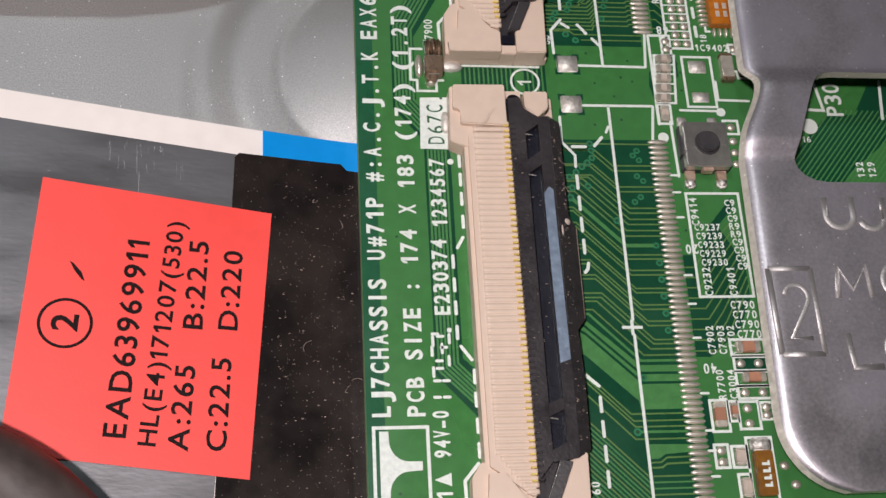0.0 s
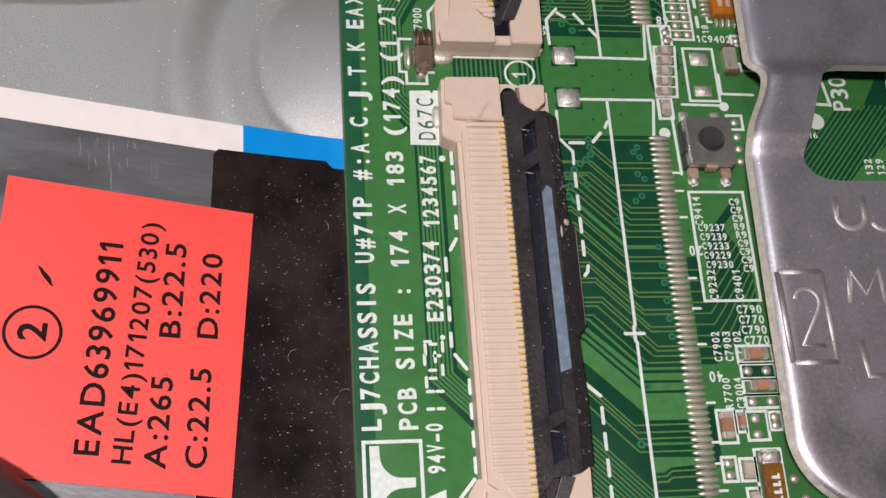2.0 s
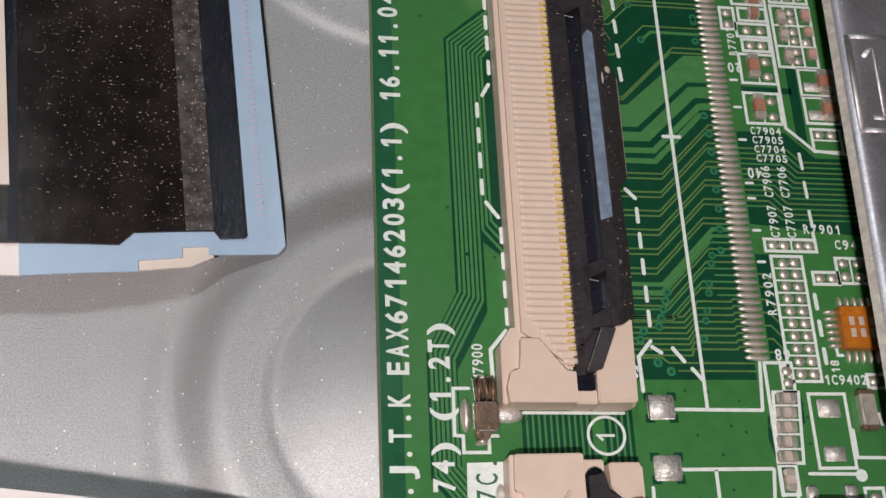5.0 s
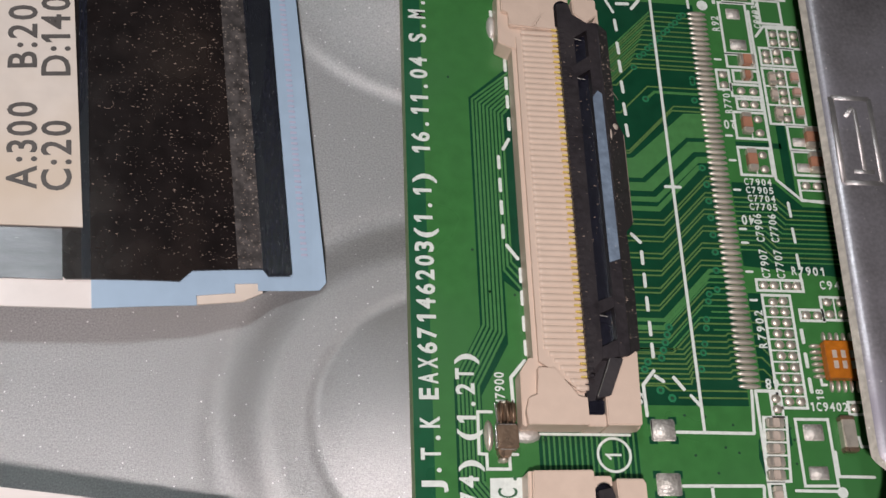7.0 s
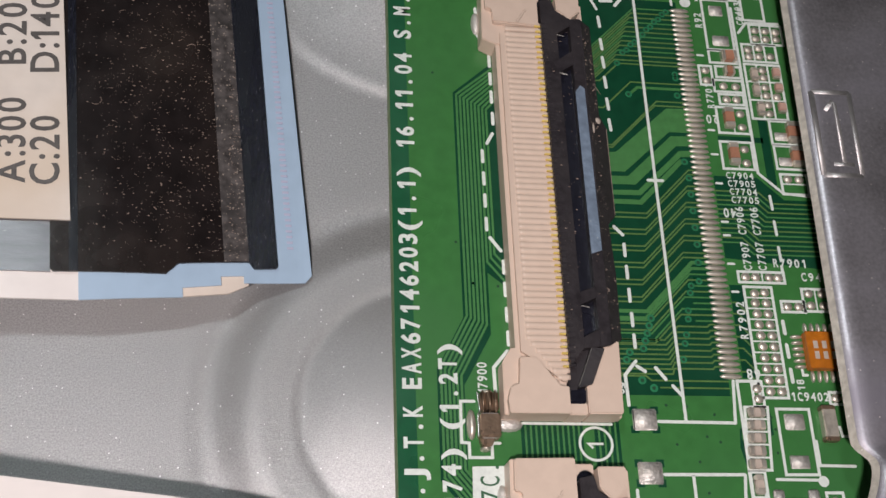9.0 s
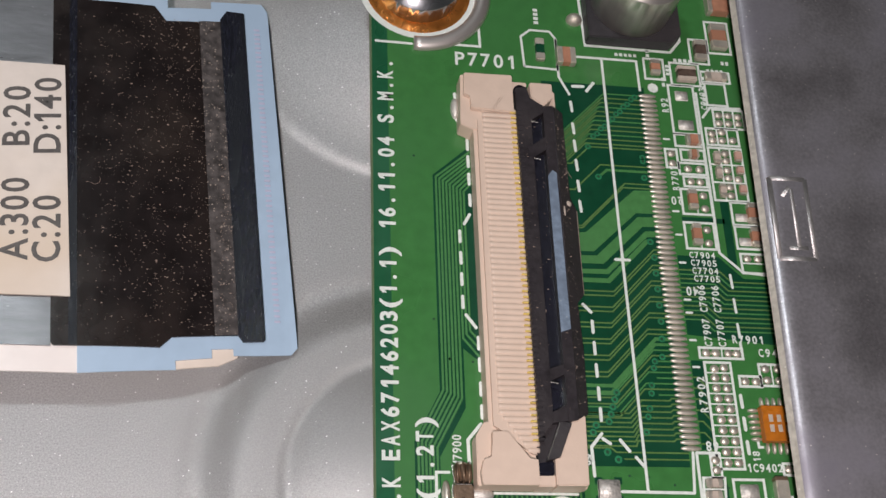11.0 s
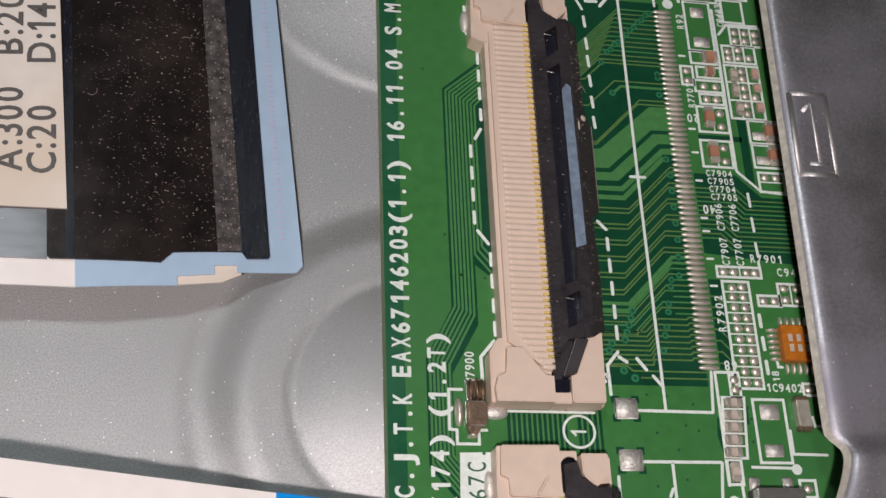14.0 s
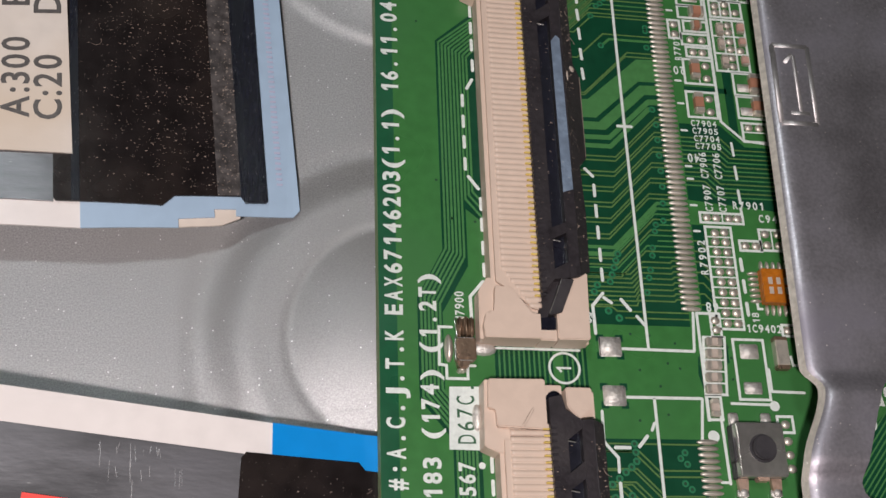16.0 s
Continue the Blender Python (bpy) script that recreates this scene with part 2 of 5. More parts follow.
def disc(bm, x, y, r, z0, z1, seg=24, bevel=0.0, ry=None):
    ry = ry or r
    return prism(bm, [(x + r * math.cos(2 * math.pi * i / seg), y + ry * math.sin(2 * math.pi * i / seg)) for i in range(seg)], z0, z1, bevel)


def ring(bm, x, y, r, width, z0, z1, seg=36):
    return strip(bm, [(x + r * math.cos(2 * math.pi * i / seg), y + r * math.sin(2 * math.pi * i / seg)) for i in range(seg)], width, z0, z1, True)


def outline(bm, x0, y0, x1, y1, w, z0, z1):
    return strip(bm, [(x0, y0), (x1, y0), (x1, y1), (x0, y1)], w, z0, z1, True)


def ridge(bm, pts, r, z, seg=6, squash=0.6):
    """A half-round bead along a path, as pressed into sheet metal."""
    n = len(pts)
    p = [Vector(q) for q in pts]
    rows = []
    for i in range(n):
        d = (p[min(i + 1, n - 1)] - p[max(i - 1, 0)]).normalized()
        m = Vector((-d.y, d.x))
        rows.append([bm.verts.new((*(p[i] + m * r * math.cos(math.pi * k / seg)), z + squash * r * math.sin(math.pi * k / seg))) for k in range(seg + 1)])
    for a, b in zip(rows, rows[1:]):
        for k in range(seg):
            bm.faces.new((a[k], b[k], b[k + 1], a[k + 1]))
    bm.faces.new(rows[0])
    bm.faces.new(rows[-1][::-1])
    return bm


def bead(bm, x, y, rx, ry, z, h, seg=12, rings=4):
    """A solder dome."""
    rows = []
    for j in range(rings):
        a = math.pi / 2 * j / rings
        rows.append([bm.verts.new((x + rx * math.cos(a) * math.cos(2 * math.pi * i / seg), y + ry * math.cos(a) * math.sin(2 * math.pi * i / seg), z + h * math.sin(a))) for i in range(seg)])
    tip = bm.verts.new((x, y, z + h))
    for a, b in zip(rows, rows[1:]):
        for i in range(seg):
            bm.faces.new((a[i], a[(i + 1) % seg], b[(i + 1) % seg], b[i]))
    for i in range(seg):
        bm.faces.new((rows[-1][i], rows[-1][(i + 1) % seg], tip))
    return bm


GLYPHS = {}


def glyph(c, bold):
    """Corners and faces of one character of the built-in font, one unit high, centred across."""
    if (c, bold) not in GLYPHS:
        cu = bpy.data.curves.new("glyph", "FONT")
        cu.body, cu.size, cu.offset, cu.resolution_u = c, 1.0, bold, 3
        ob = new("glyph", cu)
        me = bpy.data.meshes.new_from_object(ob.evaluated_get(bpy.context.evaluated_depsgraph_get()))
        v = [tuple(q.co[:2]) for q in me.vertices]
        f = [tuple(q.vertices) for q in me.polygons]
        if c == "1":
            # the printed figure one has a flag that the font leaves out
            x0, x1, top = min(q[0] for q in v), max(q[0] for q in v), max(q[1] for q in v)
            w, n = x1 - x0, len(v)
            v += [(x0 + 0.01, top), (x0 + 0.01, top - 1.3 * w), (x0 - 0.13, top - 0.13 - 1.1 * w), (x0 - 0.13, top - 0.13)]
            f.append((n, n + 3, n + 2, n + 1))
        bpy.data.objects.remove(ob)
        bpy.data.meshes.remove(me)
        bpy.data.curves.remove(cu)
        GLYPHS[c, bold] = (v, f)
    return GLYPHS[c, bold]


def lettering(text, x, y, height, pitch, mat, parent, turn=90, z=0.05, bold=0.018, wide=0.0, name="lettering", label=""):
    """Writing with one width for every character; x, y is the middle of the first one's foot, turn its direction in degrees.
    z may be a function of x and y."""
    bm = bmesh.new()
    c, s = math.cos(radians(turn)), math.sin(radians(turn))
    zz = z if callable(z) else (lambda a, b: z)
    for i, ch in enumerate(text):
        if ch == " ":
            continue
        v, f = glyph(ch, bold)
        xs = [q[0] for q in v]
        mid, span = (min(xs) + max(xs)) / 2, max(xs) - min(xs)
        k = height / 0.70
        kx = min(k, wide / span) if wide and span > 0.3 else k * 0.95
        if wide and span > 0.3:
            kx = wide / span
        vs = []
        for a, b in v:
            u, w = i * pitch + (a - mid) * kx, b * k
            px, py = x + c * u - s * w, y + s * u + c * w
            vs.append(bm.verts.new((px, py, zz(px, py))))
        for q in f:
            try:
                bm.faces.new([vs[j] for j in q])
            except ValueError:
                pass
    return part(name, bm, mat, parent, label)


def printed(text, x, y, height, length, mat, parent, turn, z, bold=0.017):
    """Printed label writing with natural spacing, stretched to a length; x, y is its lower start."""
    v = [glyph(c, bold) for c in text]
    spans = [max(0.3 if ch == "1" else 0.0, max(q[0] for q in a) - min(q[0] for q in a)) for (a, _), ch in zip(v, text)]
    gap = 0.13
    k = length / (sum(spans) + gap * (len(text) - 1))
    bm = bmesh.new()
    c, s = math.cos(radians(turn)), math.sin(radians(turn))
    u0 = 0.0
    for (pts, faces), span in zip(v, spans):
        lo = min(q[0] for q in pts)
        made = []
        for a, b in pts:
            u, w = u0 + (a - lo) * k, b * height / 0.70
            px, py = x + c * u - s * w, y + s * u + c * w
            made.append(bm.verts.new((px, py, z(px, py))))
        for q in faces:
            bm.faces.new([made[j] for j in q])
        u0 += (span + gap) * k
    return part("printed_line", bm, mat, parent)


# ---- the room that closes the place ----
def slab(name, x0, x1, y0, y1, z0, z1, mat):
    bm = bmesh.new()
    box(bm, x0, x1, y0, y1, z0, z1)
    return tagged(part(name, bm, mat), "plain pale plaster surface of the workroom", "room shell", kind="structure")


slab("floor", -1500, 1500, -1500, 1500, -60, -8.8, WALL)
slab("ceiling", -1600, 1600, -1600, 1600, 2000, 2050, WALL)
slab("wall_west", -1550, -1500, -1500, 1500, -8.8, 2000, WALL)
slab("wall_east", 1500, 1550, -1500, 1500, -8.8, 2000, WALL)
slab("wall_south", -1500, 1500, -1550, -1500, -8.8, 2000, WALL)
slab("wall_north", -1500, 1500, 1500, 1550, -8.8, 2000, WALL)


# ---- the pressed panel under everything ----
def step(a, b, v):
    t = min(1, max(0, (v - a) / (b - a)))
    return t * t * (3 - 2 * t)


BASE = -6.85


def panel_height(x, y):
    d = math.hypot(x + 11.2, y - 4.2)
    h = BASE - 0.10 * (1 - step(17.5, 18.9, d)) + 1.35 * (1 - step(13.0, 17.4, d)) - 0.14 * (1 - step(9.7, 10.6, d))
    h += 1.8 * (1 - min(1.0, d / 9.9) ** 2)
    d2 = math.hypot(x + 10.4, y - 48.4)
    return h + 0.35 * (1 - step(15.2, 16.5, d2)) + 2.6 * (1 - step(2.0, 15.8, d2))


def build_panel():
    xs = [-260, -180, -120, -90, -75] + [-66 + 0.4 * i for i in range(151)] + [0, 15, 40, 90, 180, 260]
    ys = [-260, -180, -120, -80] + [-60 + 4 * i for i in range(11)] + [-17.2 + 0.4 * i for i in range(172)] + [56, 70, 110, 180, 260]
    bm = bmesh.new()
    g = [[bm.verts.new((x, y, panel_height(x, y))) for x in xs] for y in ys]
    for a, b in zip(g, g[1:]):
        for i in range(len(xs) - 1):
            bm.faces.new((a[i], a[i + 1], b[i + 1], b[i]))
    rim = [(xs[0], ys[0]), (xs[-1], ys[0]), (xs[-1], ys[-1]), (xs[0], ys[-1])]
    ob = part("panel", bm, PANEL, smooth=True)
    ob.name = "ground"
    bm2 = bmesh.new()
    strip(bm2, rim, 1.0, -8.8, -6.8, True)
    part("rim", bm2, PANEL, ob)
    return tagged(ob, "grey galvanised steel back panel with pressed round steps", "back panel", kind="structure")


build_panel()

# ---- the circuit board ----
XL = -14.58
board = thing("circuit_board", "green printed circuit board with white silkscreen, screwed above the panel", "circuit board", at=(0, 0, 0))


def build_board():
    bm = bmesh.new()
    box(bm, XL, 159, -110, 73, -1.6, -0.02)
    part("laminate", bm, EDGE, board, "raw green-yellow laminate edge")
    bm = bmesh.new()
    box(bm, XL, 159, -110, 73, -0.02, 0.0)
    part("solder_mask", bm, MASK, board)
    for x, y in ((60, -60), (100, 40)):
        bm = bmesh.new()
        disc(bm, x, y, 3, -6.9, -1.6)
        part("standoff", bm, SCREW, board)


build_board()


def shift(pts, dx, dy):
    return [(x + dx, y + dy) for x, y in pts]


class Pieces:
    """Makes every gap or line of the copper a part of its own."""

    def __init__(self, name, mat):
        self.name, self.mat = name, mat

    def add(self, maker, *args):
        part(self.name, maker(bmesh.new(), *args), self.mat, board)


def build_copper():
    """Bare gaps between the copper areas, then the lines that run through them."""
    g, t, o = Pieces("bare_gap", GAP), Pieces("covered_trace", TRACE), Pieces("bright_trace", OLIVE)
    gz, tz = (0.0, 0.010), (0.010, 0.030)
    rim = bmesh.new()
    box(rim, XL + 0.02, -13.15, -110, 73, *gz)
    part("bare_margin", rim, TEALMASK, board)
    # left bundle of lines beside the upper connector, down past the lower one
    n1 = 9
    outer = [(-4.5, 33.2), (-9.25, 29.1), (-9.25, 9.7), (-11.35, 5.6), (-11.35, -2.6), (-8.9, -5.6), (-8.9, -25.9), (-4.6, -30.2)]
    band = [(-4.5, 33.6), (-9.4, 29.2), (-9.4, 9.6), (-11.55, 5.5), (-11.55, -2.7), (-9.1, -5.8), (-9.1, -26.1), (-5.0, -30.6),
            (-4.6, -27.0), (-6.9, -24.8), (-6.9, -5.2), (-9.55, -2.1), (-9.55, 4.3), (-7.35, 8.3), (-7.35, 13.3), (-5.4, 11.7), (-4.5, 14.0), (-4.5, 28)]
    g.add(prism, band, *gz)
    for i in range(n1):
        k = 0.30 * i
        if i < 6:
            t.add(strip, [(-4.5, 33.0 - 1.1 * k), (-9.12 + k, 29.05 - 0.55 * k), (-9.12 + k, 9.75 - 0.45 * k), (-11.25 + k, 5.7 - 0.45 * k),
                      (-11.25 + k, -2.5 + 0.4 * k), (-8.8 + k, -5.5 + 0.4 * k), (-8.8 + k, -25.8 + 0.4 * k), (-4.6, -30.0 + 1.3 * k)], 0.18, *tz)
        else:
            t.add(strip, [(-4.5, 33.0 - 1.1 * k), (-9.12 + k, 29.05 - 0.55 * k), (-9.12 + k, 14.2 + 0.35 * (i - 6)), (-4.6, 10.9 + 0.75 * (i - 6))], 0.18, *tz)
    # short bundle between the two connectors
    for x0, n, step_x in ((-5.2, 11, 0.40), (0.3, 4, 0.42)):
        g.add(box, x0 - 0.35, x0 + n * step_x - 0.1, -3.0, 2.5, *gz)
        for i in range(n):
            t.add(strip, [(x0 + step_x * i, 2.5), (x0 + step_x * i, -3.0)], 0.15, *tz)
    # right side: rows of lines from the tinned pads to the connector
    g.add(prism, [(1.0, 3.75), (10.9, 3.75), (10.9, 39.7), (1.0, 39.7)], *gz)
    g.add(prism, [(1.0, -45.0), (10.9, -45.0), (10.9, -5.55), (1.0, -5.55)], *gz)

    def route(y, bend, turn, side, kind=o, width=0.13, start=10.5):
        """West from the pad, aslant from one bend to the other (side -1 south, 1 north), then on under the lever."""
        end = y + side * 1.02 * (bend - turn)
        kind.add(strip, [(start, y), (bend, y), (turn, end), (1.2, end)], width, *tz)

    # upper connector
    for i in range(12):
        route(38.75 - 0.49 * i, 6.9 - 0.2 * i, 2.6, -1, o if i % 3 else t)
    route(33.0, 5.0, 3.2, -1)
    route(31.2, 5.9, 3.3, -1)
    t.add(strip, [(10.3, 30.7), (6.45, 30.7), (5.75, 30.05)], 0.24, *tz)
    route(29.42, 8.0, 3.7, -1)
    route(29.0, 7.8, 3.7, -1)
    lz = (0.010, 0.028)
    t.add(prism, [(10.9, 28.85), (8.76, 28.77), (3.96, 24.4), (1.2, 24.2), (1.2, 22.55), (4.55, 22.6), (8.73, 26.5), (10.9, 26.55)], *lz)
    t.add(prism, [(10.9, 26.2), (8.83, 26.12), (4.75, 22.2), (1.2, 22.15), (1.2, 21.4), (5.3, 21.45), (9.2, 25.2), (10.9, 25.25)], *lz)
    t.add(prism, [(10.9, 24.85), (9.38, 24.75), (5.5, 20.95), (1.2, 20.85), (1.2, 20.45), (5.65, 20.5), (9.5, 24.2), (10.9, 24.25)], *lz)
    route(23.75, 9.4, 5.6, -1, t, 0.42, 9.8)
    for k in range(6):
        y, bend, turn = 23.0 - 1.49 * k, 10.0 - 0.28 * k, 5.97 - 0.24 * k
        route(y, bend, turn, -1)
        route(y - 0.42, bend - 0.08, turn - 0.06, -1)
    route(14.7, 9.2, 5.05, -1, t, 0.30)
    route(14.2, 9.1, 4.9, -1, t, 0.24)
    for k in range(9):
        if k % 3 == 2:
            t.add(strip, [(10.5, 13.7 - 0.49 * k), (8.9, 13.7 - 0.49 * k)], 0.13, *tz)
        else:
            route(13.7 - 0.49 * k, 8.9 - 0.16 * k, 5.0 + 0.06 * k, -1, o if k % 2 else t)
    for k in range(8):
        y = 9.3 - 0.49 * k
        o.add(strip, [(10.5, y + 0.2), (10.0, y + 0.2), (9.8, y), (7.4 - 0.1 * k, y), (6.2 + 0.05 * k, y - 1.15 + 0.1 * k), (1.2, y - 1.15 + 0.1 * k)], 0.13, *tz)
    o.add(strip, [(10.9, 4.9), (4.8, 4.9), (4.4, 5.25), (1.2, 5.25)], 0.13, *tz)
    o.add(strip, [(10.9, 4.35), (5.4, 4.35)], 0.13, *tz)
    # lower connector
    o.add(strip, [(10.5, -5.98), (1.2, -5.92)], 0.13, *tz)
    for y, bend, turn in ((-8.02, 6.95, 5.5), (-8.5, 6.9, 5.0), (-10.0, 7.27, 5.2), (-10.45, 7.3, 4.9), (-11.97, 8.0, 5.0), (-12.42, 7.95, 4.7), (-12.98, 7.85, 4.2), (-13.45, 7.7, 3.8),
                          (-14.0, 7.5, 3.6), (-14.5, 7.4, 3.4), (-16.18, 7.36, 3.15), (-16.55, 7.36, 3.1), (-17.55, 7.46, 3.25), (-17.95, 7.46, 3.2), (-19.13, 7.7, 3.89), (-19.5, 7.7, 3.85),
                          (-20.55, 7.96, 4.08), (-20.93, 7.96, 4.05), (-21.94, 8.38, 4.43), (-22.32, 8.38, 4.4), (-23.5, 8.72, 4.79), (-23.85, 8.6, 4.7), (-24.27, 8.3, 4.3), (-24.78, 7.7, 3.9)):
        route(y, bend, turn, 1, o)
    route(-15.35, 7.3, 3.2, 1, t, 0.32, 9.8)
    route(-25.24, 7.4, 3.5, 1, t, 0.2)
    t.add(prism, [(1.2, -20.4), (1.9, -20.6), (7.31, -25.6), (10.9, -25.62), (10.9, -29.2), (6.95, -29.2), (6.85, -28.5), (2.87, -24.68), (1.2, -24.5)], *lz)
    for pts in ([(1.2, -21.1), (3.13, -22.35), (7.2, -26.25), (10.9, -26.27)], [(1.2, -21.8), (3.1, -22.95), (7.3, -27.05), (10.9, -27.05)]):
        g.add(strip, pts, 0.21, 0.028, 0.040)
    for y, bend, turn in ((-29.55, 6.1, 2.76), (-30.1, 6.25, 2.73), (-30.57, 6.34, 2.69), (-31.55, 6.25, 2.4)):
        route(y, bend, turn, 1)
    t.add(strip, [(10.5, -31.0), (6.6, -30.98)], 0.2, *tz)
    t.add(prism, [(7.0, -31.95), (10.9, -32.04), (10.9, -32.6), (8.48, -32.75), (7.91, -33.1), (7.0, -33.12)], *lz)
    o.add(strip, [(10.5, -32.98), (8.55, -33.02), (8.05, -33.38), (7.0, -33.4)], 0.13, *tz)
    o.add(strip, [(10.5, -33.45), (8.5, -33.5), (8.1, -33.78), (6.9, -33.8)], 0.15, *tz)
    for k in range(15):
        route(-34.45 - 0.47 * k, 6.95 + 0.03 * k, 2.5 - 0.04 * k, 1, o if k % 3 == 0 else t)
    # dark areas among the parts to the east of the pads
    for pts in ([(12.1, 15.2), (21, 14.4), (21, 20.6), (18.0, 20.6), (15.9, 22.6), (12.1, 22.6)], [(12.1, 5.2), (13.2, 5.2), (13.2, 12.9), (12.1, 12.9)],
                [(13.3, 2.7), (13.9, 2.4), (13.9, 0.8), (13.5, 0.6), (13.5, 2.0)], [(13.0, 26.4), (17, 26.4), (17, 25.9), (13.0, 25.9)],
                [(16.8, 22.0), (17.6, 21.3), (17.6, 28.2), (16.8, 28.2)], [(13.6, -19.9), (17.3, -19.9), (17.3, -17), (15.4, -13.6), (16.9, -12), (16.9, -11), (14.8, -13.4), (13.6, -16)],
                [(12.0, -16.2), (12.9, -16.2), (12.9, -20), (17.3, -20), (16.0, -22.8), (13.2, -25.0), (12.0, -25.0)],
                [(11.7, -2.9), (12.0, -2.4), (12.0, -0.4), (11.5, 0), (11.3, 0.6), (11.5, 1.4), (11.25, 1.2), (11.1, -0.2)],
                [(22, -11), (22, -7.8), (27.14, -2.87), (29.6, -2.85), (31.4, 0.2), (34, 0.2), (34, -4), (31.9, -5.65), (28.4, -8.35), (26, -11)],
                [(15.2, -26.3), (17.7, -26.3), (17.7, -25.1), (15.2, -25.1)], [(11.9, -28.2), (12.5, -28.2), (12.5, -32.8), (11.9, -32.8)]):
        g.add(prism, pts, *gz)
    for i in range(12):
        y = 15.6 + 0.42 * i
        (o if i % 2 else t).add(strip, [(12.0, y + 1.0), (13.6 + 0.2 * i, y + 1.0), (14.6 + 0.2 * i, y), (21, y)], 0.13, *tz)
    for i in range(7):
        o.add(strip, [(12.0, 11.4 - 0.95 * i), (12.5, 11.4 - 0.95 * i), (13.2, 10.6 - 0.95 * i)], 0.12, *tz)
    for i in range(9):
        o.add(strip, [(12.0, -17.3 - 0.9 * i), (12.9 + 0.12 * i, -17.3 - 0.9 * i), (13.6 + 0.2 * i, -16.4 - 0.8 * i), (16.9 + 0.05 * i, -12.9 - 0.75 * i)], 0.12, *tz)
    for i in range(30):
        t.add(strip, [(18.5 + 0.5 * i, -12.6), (27.0 + 0.5 * i, -2.4)], 0.13, *tz)



build_copper()


def build_vias():
    a, h = bmesh.new(), bmesh.new()
    spots = []
    for k in range(12):
        spots.append((9.9 - 0.4 * k, 38.6 - 0.42 * k + 0.12 * (k % 2), 0.26))
    for k in range(5):
        spots += [(9.95 - 0.02 * k, 22.25 - 1.49 * k, 0.28), (9.95, -16.9 - 1.46 * k, 0.28), (5.3 - 0.22 * k, 9.9 - 0.62 * k, 0.28)]
    spots += [(9.95, 32.2, 0.26), (9.95, 31.8, 0.26), (9.9, 30.1, 0.28), (5.61, 29.97, 0.28), (4.9, 33.0, 0.26), (9.75, 23.75, 0.28), (9.75, 14.72, 0.28), (9.6, 13.1, 0.26), (8.9, 12.7, 0.26),
              (8.75, 12.1, 0.26), (8.4, 10.6, 0.26), (8.3, 9.9, 0.26), (8.0, 8.6, 0.26), (7.8, 7.9, 0.26), (7.5, 6.6, 0.26), (3.3, 7.1, 0.28), (3.0, 6.5, 0.28), (4.05, 4.9, 0.3), (4.9, 4.3, 0.3)]
    spots += [(9.2, -6.6, 0.26), (8.8, -7.05, 0.26), (9.3, -7.5, 0.26), (8.95, -9.0, 0.26), (9.45, -9.45, 0.26), (9.05, -10.95, 0.26), (8.5, -11.4, 0.26), (9.85, -15.35, 0.26), (6.75, -13.1, 0.28),
              (6.45, -30.98, 0.3), (7.4, -26.65, 0.28), (5.15, -5.95, 0.28), (5.2, -6.6, 0.28), (5.2, -7.3, 0.28), (4.75, -7.75, 0.28), (4.25, -8.15, 0.28), (3.7, -8.65, 0.28), (3.1, -9.1, 0.28),
              (3.25, -10.1, 0.28), (4.6, -9.95, 0.28), (3.0, -11.0, 0.3)]
    for x, y, q in spots:
        ring(a, x, y, q * 0.8, q * 0.55, 0.03, 0.045, 14)
        disc(h, x, y, q * 0.52, 0.03, 0.040, 10)
    for x, y in ((-6.0, 1.1), (-5.1, 1.1), (5.7, 3.0), (7.3, 2.9), (6.2, 0.0), (8.6, 0.6), (7.8, -1.3), (9.6, 0.2), (9.4, 2.3), (8.2, -3.6), (5.8, -4.1), (-8.5, 12.4),
                 (-9.7, 15.8), (-11.0, 31.0), (-6.6, 12.2), (-7.4, -8.4), (-11.7, -14.5), (-12.2, -35.2), (12.6, -14), (14.1, 1.2), (14.0, -0.6), (13.9, 2.1)):
        disc(h, x, y, 0.11, 0.004, 0.03, 10)
    tagged(part("via_ring", a, VIA, board), kind="stuff")
    tagged(part("via_hole", h, HOLE, board), kind="stuff")


build_vias()

Z0, Z1 = 0.034, 0.050


